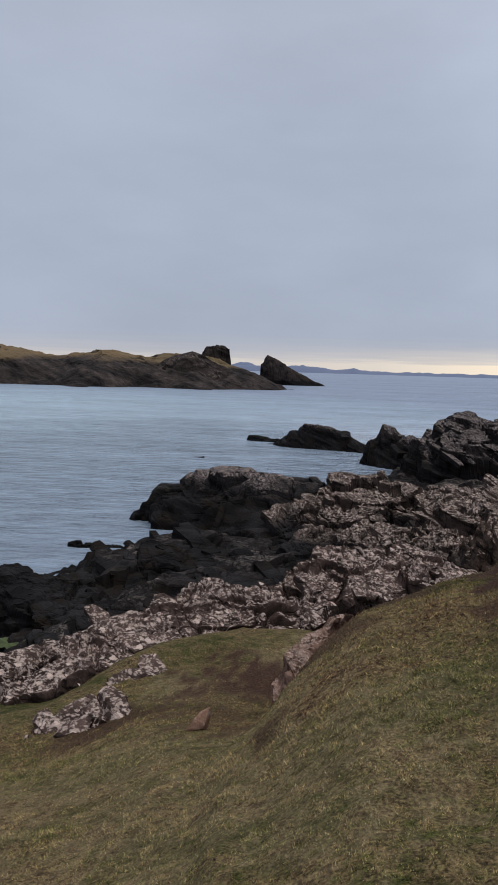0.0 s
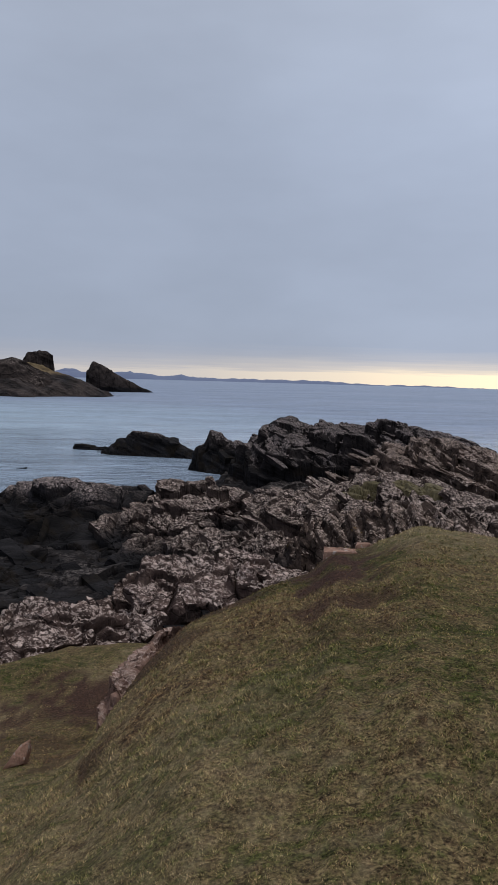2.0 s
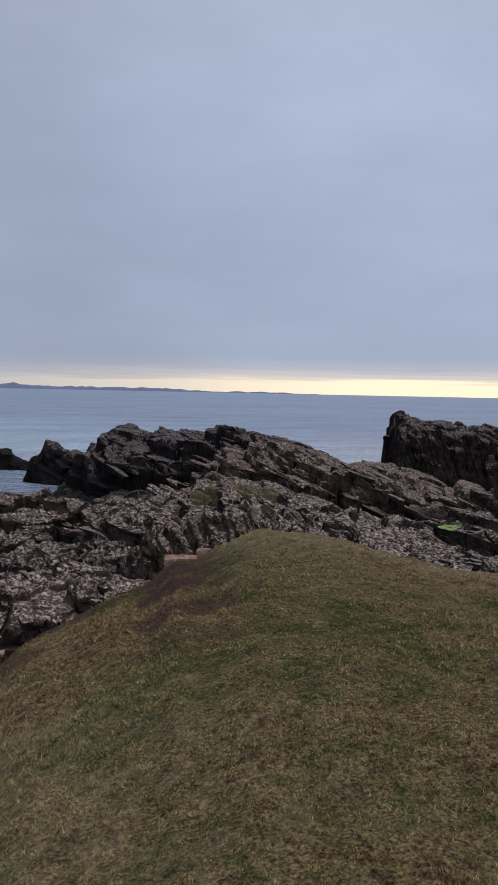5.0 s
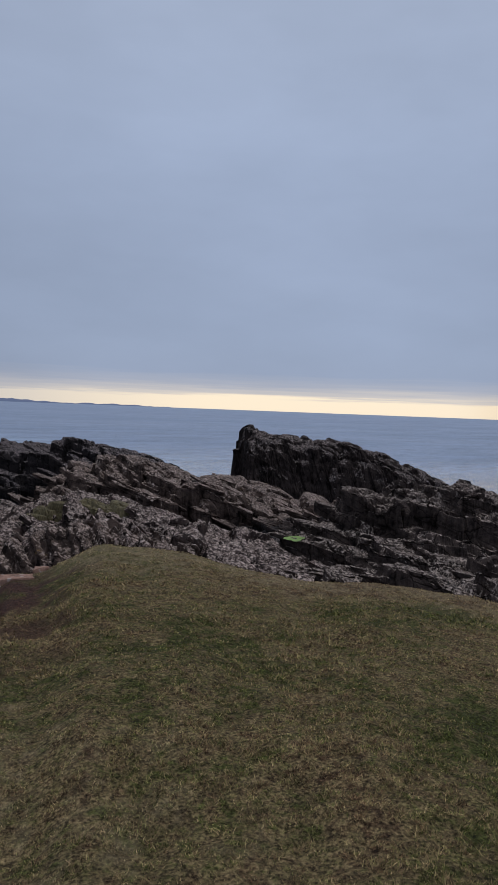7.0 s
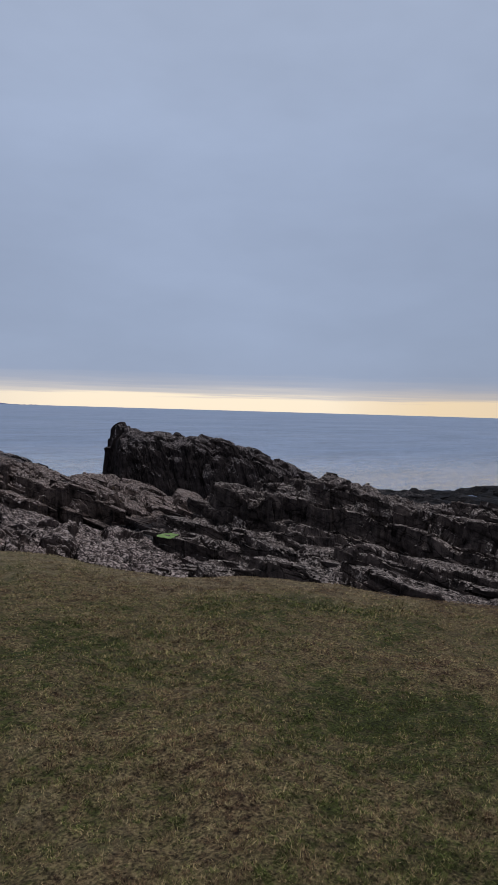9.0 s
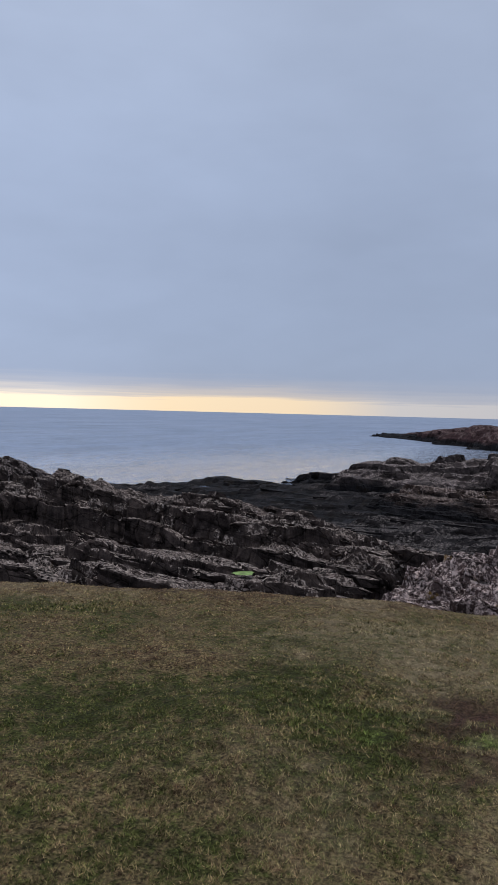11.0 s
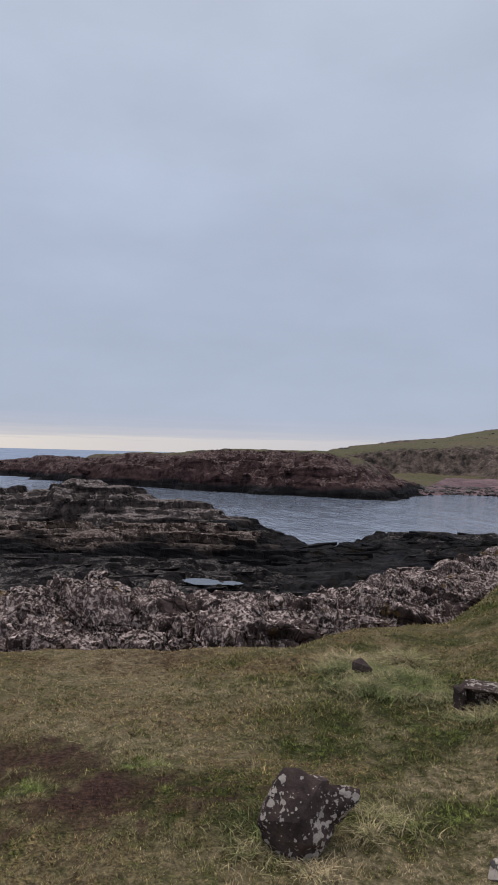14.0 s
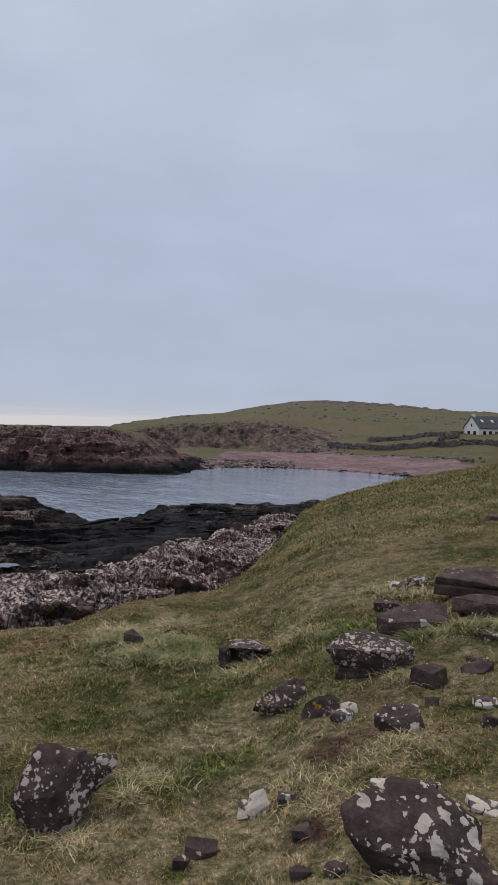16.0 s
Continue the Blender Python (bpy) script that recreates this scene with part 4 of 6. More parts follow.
outcrop("rock_outcrop",
        [(3.3, 33.0, 2.38), (5.1, 34.8, 2.97), (7.4, 35.4, 3.01), (10.1, 34.7, 2.85), (12.1, 34.1, 2.74), (12.7, 32.0, 3.29)],
        4.0, 4.0, 0.08, M_LICHEN, "broken rock outcrop with pale lichen on its tops", strike=60, dip=0.35, bed=0.7, size=1.7, amp=0.27, seed=16, loose=30, block=0.6, ledges=40, ledge=0.5, joint=0.8)
outcrop("rock_outcrop",
        [(3.6, 29.0, 1.45), (4.7, 28.3, 1.98), (5.9, 27.6, 2.17), (7.6, 26.1, 2.44), (8.8, 24.6, 2.39)],
        3.2, 4.0, 0.065, M_LICHEN, "blocky rock outcrop with pale lichen and dark clefts", strike=60, dip=0.35, bed=0.6, size=1.5, amp=0.27, seed=17, loose=28, block=0.55, joint=0.8)
outcrop("sea_rock",
        [(3.7, 76.1, 0.99), (6.0, 74.9, 2.60), (8.5, 73.7, 2.54), (10.5, 72.4, 1.36), (12.6, 71.1, 0.42)],
        2.2, 2.0, 0.15, M_DARK, "dark wedge of rock standing in the sea", strike=75, dip=0.4, bed=0.9, size=1.8, amp=0.14, ends=1.5, seed=18, base=-0.3, loose=3, block=0.90, power=1.4, terrace=0.25)
outcrop("sea_rock",
        [(0.4, 80.2, 0.64), (3.4, 79.1, 0.64)],
        0.8, 0.8, 0.12, M_WEED, "flat dark skerry just above the water", strike=75, dip=0.3, bed=0.4, size=1.0, amp=0.15, seed=19, base=-0.2)
outcrop("sea_rock",
        [(10.7, 62.3, 2.19), (11.8, 62.1, 3.53), (13.5, 60.7, 2.91), (16.2, 57.9, 1.76), (17.8, 55.4, 0.99)],
        3.5, 3.0, 0.13, M_DARK, "pointed dark rock sloping down to the shore", strike=75, dip=0.4, bed=0.9, size=1.8, amp=0.12, ends=2, seed=20, loose=3, block=1.00, power=1.4, terrace=0.25)
outcrop("rock_ridge",
        [(12.8, 52.6, 3.32), (13.9, 52.4, 4.54), (15.0, 52.0, 5.06), (17.4, 51.3, 5.06), (21.1, 50.1, 5.46), (24.2, 47.6, 5.18), (25.3, 47.0, 4.85), (25.6, 43.4, 4.52)],
        6.0, 5.0, 0.12, M_DARK, "craggy dark rock ridge with lichen along its top", strike=50, dip=0.36, bed=0.8, size=2.2, amp=0.28, power=3.2, ends=1.5, seed=21, loose=10, block=0.8, terrace=0.7, ledges=12, ledge=0.6)
outcrop("rock_outcrop",
        [(17.6, 37.5, 4.07), (20.1, 38.5, 5.15), (22.3, 37.2, 4.91), (23.7, 35.2, 4.40), (24.2, 33.6, 3.95)],
        7.0, 5.0, 0.1, M_BROWN, "brown weathered rock hump with thin turf in its joints", strike=50, dip=0.36, bed=0.45, size=1.6, amp=0.2, ends=3, seed=22, loose=20, block=0.6, terrace=0.95, ledges=60, ledge=0.5)
outcrop("rock_outcrop",
        [(26.8, 39.1, 3.30), (28.5, 37.8, 3.89), (29.0, 36.2, 3.71), (29.1, 33.7, 2.59), (29.4, 32.0, 2.09)],
        5.0, 4.0, 0.1, M_BROWN, "brown weathered rock rib", strike=50, dip=0.36, bed=0.45, size=1.6, amp=0.12, ends=3, seed=23, loose=12, block=0.6, terrace=0.95, ledges=40, ledge=0.5)
outcrop("rock_slab",
        [(9.1, 29.0, 3.30), (11.6, 29.2, 3.70), (13.8, 29.3, 4.03), (14.2, 26.9, 3.97), (14.5, 22.1, 3.61), (13.6, 16.5, 3.63)],
        5.0, 5.0, 0.065, M_LICHEN, "tilted bedded rock slab speckled with pale lichen", strike=50, dip=0.36, bed=0.3, size=1.4, amp=0.17, ends=3, seed=24, loose=22, block=0.45, terrace=0.95, ledges=70, ledge=0.38)
outcrop("rock_outcrop",
        [(9.0, 23.8, 3.51), (10.4, 22.1, 4.04), (10.8, 19.6, 4.26), (10.4, 17.6, 4.07)],
        3.5, 3.0, 0.05, M_BROWN, "upright splintered rock slabs with pale lichen", strike=25, dip=1.10, bed=0.4, size=1.2, amp=0.16, ends=2, seed=25, loose=20, block=0.5, terrace=0.45)
outcrop("rock_block",
        [(34.0, 43.8, 5.2), (34.3, 43.6, 6.45), (35.6, 43.2, 6.58), (37.1, 42.6, 6.18), (41.6, 39.6, 5.70), (44.8, 37.6, 4.47), (47.8, 35.4, 2.87)],
        5.0, 5.0, 0.1, M_BLOCK, "great dark rock block with a sheer end and sloping back", strike=45, dip=0.30, bed=1.3, size=1.7, amp=0.15, power=4.5, ends=0.8, seed=26, terrace=0.2, wobble=0.05, loose=6, block=0.8, joint=1.5)
outcrop("rock_outcrop",
        [(26.7, 30.4, 2.29), (29.5, 30.6, 3.11), (30.6, 28.0, 3.20)],
        4.0, 4.0, 0.09, M_BROWN, "brown rock rib at the foot of a great block", strike=50, dip=0.36, bed=0.6, size=1.5, amp=0.12, ends=3, seed=27, loose=10, block=0.6, terrace=0.95, ledges=40, ledge=0.5)
outcrop("rock_wall",
        [(25.6, 23.1, 4.70), (27.5, 22.4, 4.92), (27.3, 22.5, 4.82), (29.0, 20.3, 4.98), (29.6, 19.3, 4.93), (29.6, 17.5, 4.47), (30.2, 14.3, 4.27), (29.1, 11.8, 4.08), (28.1, 8.5, 3.81), (26.8, 5.8, 3.47), (25.1, 3.8, 3.60)],
        4.0, 5.0, 0.07, M_LEDGE, "long bedded rock wall with blocky joints", strike=30, dip=0.2, bed=0.5, size=1.3, amp=0.2, power=3.2, ends=2.5, seed=28, loose=26, block=0.6, terrace=0.95, ledges=60, ledge=0.5, joint=1.1)
outcrop("rock_slab",
        [(19.1, 19.8, 4.04), (19.5, 17.9, 3.81), (20.2, 15.5, 4.00), (18.8, 15.4, 4.01), (19.1, 13.5, 3.69), (19.9, 10.1, 3.70), (20.1, 7.2, 3.69), (19.7, 5.2, 3.63)],
        2.6, 3.2, 0.052, M_LEDGE, "tilted rock ledges speckled with pale lichen", strike=30, dip=0.2, bed=0.3, size=1.2, amp=0.12, ends=2, seed=29, loose=24, block=0.4, terrace=0.95, ledges=60, ledge=0.36)
outcrop("rock_slab",
        [(13.9, 13.6, 4.05), (14.7, 11.2, 4.29), (15.1, 9.6, 4.39), (14.6, 9.4, 4.22), (15.1, 7.5, 4.24), (15.1, 5.0, 4.44), (14.9, 3.9, 4.42)],
        2.0, 2.6, 0.042, M_LEDGE, "low rock ledges with pale lichen below the turf edge", strike=30, dip=0.2, bed=0.25, size=1.0, amp=0.1, ends=1.0, seed=30, loose=24, block=0.35, terrace=0.95, ledges=50, ledge=0.3)
outcrop("skerry",
        [(70.8, 33.6, 0.16), (72.5, 29.7, 0.55), (75.0, 22.7, 0.44)],
        6.0, 2.0, 0.16, M_WEED, "flat black skerry at the edge of the sea", strike=80, dip=0.1, bed=0.3, size=2.0, amp=0.15, ends=3, seed=31, base=-0.2)
outcrop("rock_ridge",
        [(77.0, 23.4, 0.57), (77.6, 21.1, 1.66), (77.8, 16.2, 2.47), (76.5, 11.7, 3.95), (75.9, 9.2, 3.54), (75.4, 2.6, 4.67), (74.4, -0.9, 5.62), (73.4, -3.2, 4.99), (72.0, -7.7, 3.88), (71.5, -11.6, 3.34), (73.2, -13.6, 1.93), (76.2, -18.4, 0.59)],
        10.0, 6.0, 0.15, M_BEDS, "long bedded rock ridge with pale weathered tops", strike=5, dip=0.10, bed=0.8, size=3.2, amp=0.15, power=2.0, ends=3, seed=32, terrace=0.6, loose=24, block=1.1, ledges=24, ledge=0.5, lie=5, joint=0.5)
outcrop("rock_slab",
        [(59.9, 8.1, 2.18), (58.4, 1.9, 2.25), (56.4, -2.6, 2.33), (55.3, -11.2, 2.38), (55.7, -13.9, 1.88), (56.8, -17.3, 0.34)],
        7.0, 6.0, 0.13, M_BROWN, "flat-lying bedded rock bench", strike=5, dip=0.08, bed=0.35, size=2.0, amp=0.12, power=2.0, ends=4, seed=33, terrace=0.95, loose=16, block=0.7, ledges=40, ledge=0.5, lie=5, joint=1.0)
outcrop("rock_outcrop",
        [(14.6, 1.5, 4.35), (15.2, 1.2, 4.72), (16.4, 1.0, 4.97), (17.4, 0.5, 5.04), (17.4, -0.5, 5.12), (17.4, -1.3, 4.87), (17.2, -2.9, 4.82), (16.4, -4.0, 4.73), (16.4, -4.4, 4.69), (17.0, -5.5, 4.71), (17.6, -6.9, 4.79), (18.5, -8.6, 4.88), (19.6, -10.8, 4.83), (21.3, -11.9, 4.59), (23.5, -14.0, 4.76), (25.3, -16.8, 4.66)],
        3.0, 2.6, 0.042, M_PALE, "knobbly grey rock thick with white lichen and some ochre", strike=20, dip=0.2, bed=0.5, size=0.8, amp=0.24, ends=0.9, seed=34, terrace=0.45, loose=120, block=0.32, joint=0.4)
outcrop("tidal_reef",
        [(58.2, -12.1, 2.57), (56.8, -13.5, 1.63), (52.7, -17.1, 0.54), (56.0, -22.5, 0.77), (57.5, -26.8, 0.67), (59.0, -30.4, 1.39), (55.0, -33.5, 1.14), (52.0, -34.5, 1.11)],
        5.0, 3.5, 0.12, M_WEED, "black tidal rocks along the bay", strike=170, dip=0.15, bed=0.4, size=1.6, amp=0.2, ends=3, seed=35, loose=24, block=0.6, ledges=30, ledge=0.6, lie=5)


# ---- the far shores ----
def far_mass(name, ridge, front, back, step, material, label, category, **more):
    return outcrop(name, ridge, front, back, step, material, label, category, base=-0.5, sink=0.5, group="far shores", **more)


far_mass("cliff_headland", [(272.0, 43.5, 1.22), (249.6, 20.6, 3.14), (215.3, 6.8, 5.70), (190.4, -5.3, 6.11), (169.2, -20.6, 7.21), (156.6, -34.9, 8.39), (157.1, -32.3, 8.41), (149.3, -43.2, 8.60), (141.6, -50.8, 8.47), (137.2, -56.7, 6.33), (133.5, -62.5, 2.55), (130.4, -66.6, -0.04)], 15, 40, 0.62, M_RED, "long dark red cliffed headland with a thin turf cap", "headland",
         strike=120, dip=0.03, bed=1.3, size=5.0, amp=0.3, power=4.5, ends=6, seed=61, terrace=0.45, wobble=0.18, ledges=50, ledge=1.3, lie=120)
far_mass("headland_turf", [(196.4, -5.4, 6.74), (177.1, -21.6, 7.80), (166.3, -37.1, 9.00), (166.9, -34.3, 8.97), (157.9, -45.7, 9.08), (149.1, -53.5, 8.93), (145.0, -58.6, 7.49)], 8, 34, 0.8, M_HILL, "thin green turf capping the cliffed headland", "grass",
         strike=20, dip=0.0, bed=1.1, size=6.0, amp=0.18, power=2.2, ends=8, seed=67, terrace=0.1, wobble=0.2)
far_mass("island", [(-116.9, 308.8, 16.40), (-108.3, 311.9, 16.05), (-94.9, 316.3, 13.41), (-85.7, 318.9, 12.02), (-60.7, 319.5, 15.27), (-43.5, 322.3, 12.11), (-36.6, 328.2, 14.46), (-21.5, 334.5, 13.76), (-11.0, 340.0, 8.34), (-0.2, 345.2, 3.80), (10.9, 348.0, 0.27)], 62, 60, 1.5, M_ISLE_TURF, "low rocky island with brown turf on its back", "island",
         strike=10, dip=0.35, bed=2.6, size=9, amp=0.3, power=2.0, ends=18, seed=62, terrace=0.22, wobble=0.15, ledges=0, joint=1.2)
far_mass("sea_cliff", [(-38.0, 300.6, 9.00), (-33.1, 300.2, 12.50), (-23.7, 301.1, 15.00), (-16.9, 302.5, 11.80), (-10.1, 303.8, 8.70), (1.9, 306.0, 1.90), (9.7, 307.8, 0.40)], 20, 26, 1.1, M_FAR, "dark slab of tilted rock falling into the sea", "cliff",
         strike=10, dip=0.4, bed=1.6, size=7, amp=0.3, power=2.0, ends=6, seed=63, terrace=0.15, wobble=0.15, ledges=0, joint=1.2)
far_mass("rock_tower", [(-23.8, 344.4, 13.89), (-21.2, 344.5, 18.54), (-15.5, 344.8, 19.25), (-11.2, 345.0, 19.12)], 10, 10, 0.7, M_FAR, "blunt rock tower on the island's point", "rock",
         strike=10, dip=0.1, bed=3.0, size=5, amp=0.5, power=5, ends=3, seed=64, terrace=0.3, wobble=0.08)
far_mass("split_rock", [(7.8, 400.1, 12.0), (9.6, 400.1, 16.2), (25.2, 404.4, 7.67), (39.9, 408.2, 0.41)], 13, 13, 0.7, M_FAR, "tilted wedge of dark rock split from the island", "rock",
         strike=10, dip=0.4, bed=2.2, size=6, amp=0.3, power=7, ends=2, seed=65, terrace=0.1, wobble=0.08)


PEAKS = [(-0.76, 50, 1.5), (4.28, 44, 0.9), (0.14, 19, 1.0), (6.23, 23, 1.6)]


def distant_hills():
    """Strips of land on the horizon, blue haze put into their base colour."""
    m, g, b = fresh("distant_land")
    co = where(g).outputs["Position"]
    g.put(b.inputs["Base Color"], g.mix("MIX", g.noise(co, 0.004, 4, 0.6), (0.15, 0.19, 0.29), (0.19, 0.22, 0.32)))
    b.inputs["Roughness"].default_value = 1.0
    crest = [(-50.4, 4000.1, 28.43), (304.5, 3988.8, 42.60), (486.9, 3970.7, 23.45), (578.5, 3958.4, 35.53), (670.8, 3943.8, 19.59), (1280.4, 3790.0, 22.04), (1714.8, 3614.2, 1.16)]
    bear = [math.degrees(math.atan2(p[0], p[1])) for p in crest]
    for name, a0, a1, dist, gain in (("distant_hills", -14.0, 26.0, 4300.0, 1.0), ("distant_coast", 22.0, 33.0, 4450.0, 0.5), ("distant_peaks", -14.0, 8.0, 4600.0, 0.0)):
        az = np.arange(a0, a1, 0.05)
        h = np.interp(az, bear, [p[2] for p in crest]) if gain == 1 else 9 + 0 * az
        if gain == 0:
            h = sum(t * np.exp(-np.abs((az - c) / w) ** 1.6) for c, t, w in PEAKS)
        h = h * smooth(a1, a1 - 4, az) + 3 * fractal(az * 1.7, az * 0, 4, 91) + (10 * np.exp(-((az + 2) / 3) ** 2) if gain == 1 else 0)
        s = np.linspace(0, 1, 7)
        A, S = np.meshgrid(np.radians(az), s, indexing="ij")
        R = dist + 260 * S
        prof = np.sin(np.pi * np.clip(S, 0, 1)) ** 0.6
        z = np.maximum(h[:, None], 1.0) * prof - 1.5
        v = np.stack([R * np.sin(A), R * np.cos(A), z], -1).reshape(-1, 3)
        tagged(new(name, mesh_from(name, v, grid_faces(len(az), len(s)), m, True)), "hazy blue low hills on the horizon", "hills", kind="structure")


distant_hills()

HILL = [(95, 240, 7.5, 150), (109.6, 230, 9.4, 150), (113.5, 300, 13.2, 150), (118.9, 350, 17.5, 150), (122.5, 380, 23.5, 150), (126.1, 400, 26.9, 150), (129.7, 400, 25.9, 150), (134.1, 380, 22.4, 150), (137.5, 380, 20.8, 150), (139.9, 380, 20.4, 150), (160, 380, 22, 130)]
COAST = [(100, 230, 7.5), (106, 212, 8.0), (110, 192, 8.4), (113, 172, 8.8), (116, 152, 9.0), (121, 162, 9.0), (124.5, 160, 8.0), (127, 156, 7.0), (133, 142, 6.8), (140, 132, 7.2), (160, 118, 8.0)]


def coast_z(az, r, x, y):
    top_r, top_z = table(az, HILL, 1), table(az, HILL, 2)
    shore, crag = table(az, COAST, 1), table(az, COAST, 2)
    crag_r = 205 + 4 * fractal(x * 0.06, y * 0.06, 3, 55)
    z = -0.6 + 0.9 * np.clip((r - shore) / 6, -4, 1) + 2.3 * smooth(0, 1, (r - shore) / 38) + 0.9 * np.clip((r - shore - 38) / 20, 0, 1)
    broad = 5.5 + 20.5 * smooth(123, 128, az)
    crag_r = crag_r - 14 * smooth(123, 128, az)
    up = np.clip((r - crag_r) / broad, 0, 1) ** 1.2
    z = z + (crag - 3.4) * up
    s = np.clip((r - crag_r - broad) / np.maximum(top_r - crag_r - broad, 1), 0, 1.6)
    z = z + (top_z - crag) * np.where(s <= 1, s ** 0.85, 1 - 0.4 * (s - 1))
    return z, up, s


def build_far_coast():
    az = np.radians(np.arange(104, 160, 0.2))
    r = np.concatenate([np.geomspace(112, 183, 60), np.arange(184, 226, 0.55), np.geomspace(228, 640, 80)])
    A, R = np.meshgrid(az, r, indexing="ij")
    x, y = R * np.sin(A), R * np.cos(A)
    z, up, s = coast_z(np.degrees(A), R, x, y)
    rough = np.clip(up * (1 - np.clip(s * 3, 0, 1)) * smooth(128, 122, np.degrees(A)) + 1.3 * np.clip(fractal(x * 0.025, y * 0.025, 4, 56) - 0.05 + 0.45 * smooth(0.7, 1.0, s), 0, 1) * smooth(0.15, 0.3, s), 0, 1)
    bare = np.clip(1.1 * smooth(0.02, 0.15, up) * smooth(0.10, 0.04, s) * smooth(130, 124, np.degrees(A)) + 0.55 * smooth(0.82, 0.95, s) * smooth(1.3, 1.1, s) + 0.3 * (rough > 0.5), 0, 1)
    inside, own = blocks(x / 3.2, y / 3.2, 57)
    inside2, own2 = blocks(x / 1.2, y / 1.2, 58)
    z = z + rough * (1 - 0.6 * smooth(0.06, 0.25, s)) * (1.9 * (own - 0.5) - 0.7 * (1 - smooth(0, 0.2, inside)) + 0.9 * (own2 - 0.5)) + 0.35 * fractal(x * 0.05, y * 0.05, 4, 59) + 0.12 * fractal(x * 0.4, y * 0.4, 3, 60) * smooth(38, 50, R - table(np.degrees(A), COAST, 1)) - 0.5 * smooth(44, 38, R - table(np.degrees(A), COAST, 1)) * smooth(115, 119, np.degrees(A))
    me = mesh_from("far_hill", np.stack([x, y, z], -1).reshape(-1, 3), grid_faces(len(az), len(r), z > -2.5), M_HILL)
    me.attributes.new("bare", "FLOAT", "POINT").data.foreach_set("value", bare.ravel().astype(np.float32))
    tagged(new("far_hill", me), "green and brown hillside with rocky crags above the bay", "hill", kind="structure")


build_far_coast()

# ---- stones lying in the turf ----
def boulder_material(name, dark, light, lichen, cover, blotch, ochre=0.0):
    m, g, b = fresh(name)
    tc = g.node("ShaderNodeTexCoord").outputs["Object"]
    rnd = g.node("ShaderNodeObjectInfo").outputs["Random"]
    co = g.node("ShaderNodeVectorMath", operation="ADD", v0=tc, v1=g.node("ShaderNodeCombineXYZ", X=g.math("MULTIPLY", rnd, 37.0), Y=g.math("MULTIPLY", rnd, 11.0)).outputs[0]).outputs[0]
    mid = g.noise(co, 6.0, 5, 0.65)
    fine = g.noise(co, 45.0, 5, 0.7)
    col = g.mix("MIX", g.ramp(mid, [(0.35, 0), (0.65, 1)]), dark, light)
    col = g.mix("MULTIPLY", 0.8, col, g.ramp(fine, [(0.25, 0.5), (0.75, 1.4)]))
    warp = g.node("ShaderNodeTexNoise", Vector=co, Scale=blotch * 1.6, Detail=3.0)
    off = g.node("ShaderNodeVectorMath", operation="SCALE", v0=warp.outputs["Color"])
    off.inputs["Scale"].default_value = 0.9 / blotch
    moved = g.node("ShaderNodeVectorMath", operation="ADD", v0=co, v1=off.outputs[0]).outputs[0]
    where_grown = g.noise(co, 3.6, 3, 0.55)

    def rosettes(scale, keep, reach):
        """Round crusts, each in its own cell, some of them merging."""
        n = g.nt.nodes.new("ShaderNodeTexVoronoi")
        g.put(n.inputs["Vector"], moved)
        n.inputs["Scale"].default_value = scale
        pick = g.node("ShaderNodeSeparateColor", Color=n.outputs["Color"]).outputs
        wide = g.math("MULTIPLY", g.math("ADD", pick[1], 0.35), reach)
        on = g.math("LESS_THAN", pick[0], g.ramp(where_grown, [(0.58 - 0.22 * cover, keep * 0.12), (0.72 - 0.22 * cover, keep)]))
        edge = g.math("SUBTRACT", wide, g.math("ADD", n.outputs["Distance"], g.math("MULTIPLY", g.math("SUBTRACT", fine, 0.5), 0.5)))
        return g.math("MULTIPLY", g.ramp(g.math("ADD", edge, 0.5), [(0.48, 0), (0.56, 1)]), on)

    mask = g.math("MAXIMUM", rosettes(blotch, 0.85 * cover + 0.1, 0.62), rosettes(blotch * 2.6, 0.7 * cover + 0.06, 0.5))
    crust = g.mix("MULTIPLY", 0.6, lichen, g.ramp(fine, [(0.3, 0.6), (0.7, 1.15)]))
    col = g.mix("MIX", mask, col, crust)
    if ochre:
        o = g.math("MULTIPLY", g.ramp(g.noise(co, 8.0, 4, 0.65), [(0.675, 0), (0.70, 1)]), g.ramp(fine, [(0.36, 0), (0.46, 1)]))
        col = g.mix("MIX", g.math("MULTIPLY", o, ochre), col, (0.33, 0.17, 0.02))
    g.put(b.inputs["Base Color"], col)
    b.inputs["Roughness"].default_value = 0.88
    b.inputs["Specular IOR Level"].default_value = 0.15
    n1 = g.bump(g.math("ADD", g.math("MULTIPLY", mid, 0.7), g.math("MULTIPLY", fine, 0.3)), 0.7, 0.03)
    g.put(b.inputs["Normal"], g.bump(mask, 0.4, 0.004, n1))
    return m


M_STONE = boulder_material("speckled_stone", (0.038, 0.026, 0.0235), (0.105, 0.071, 0.062), (0.47, 0.40, 0.345), 0.58, 30.0, 1.0)
M_STONE_BARE = boulder_material("dark_purple_stone", (0.044, 0.030, 0.0275), (0.115, 0.079, 0.070), (0.46, 0.40, 0.35), 0.06, 13.0, 0.4)
M_STONE_PATCHED = boulder_material("patched_stone", (0.036, 0.025, 0.0225), (0.10, 0.068, 0.059), (0.52, 0.45, 0.385), 0.48, 17.0, 0.8)
M_STONE_WHITE = boulder_material("white_crusted_stone", (0.06, 0.05, 0.048), (0.13, 0.11, 0.1), (0.60, 0.51, 0.43), 1.05, 13.0, 0.3)
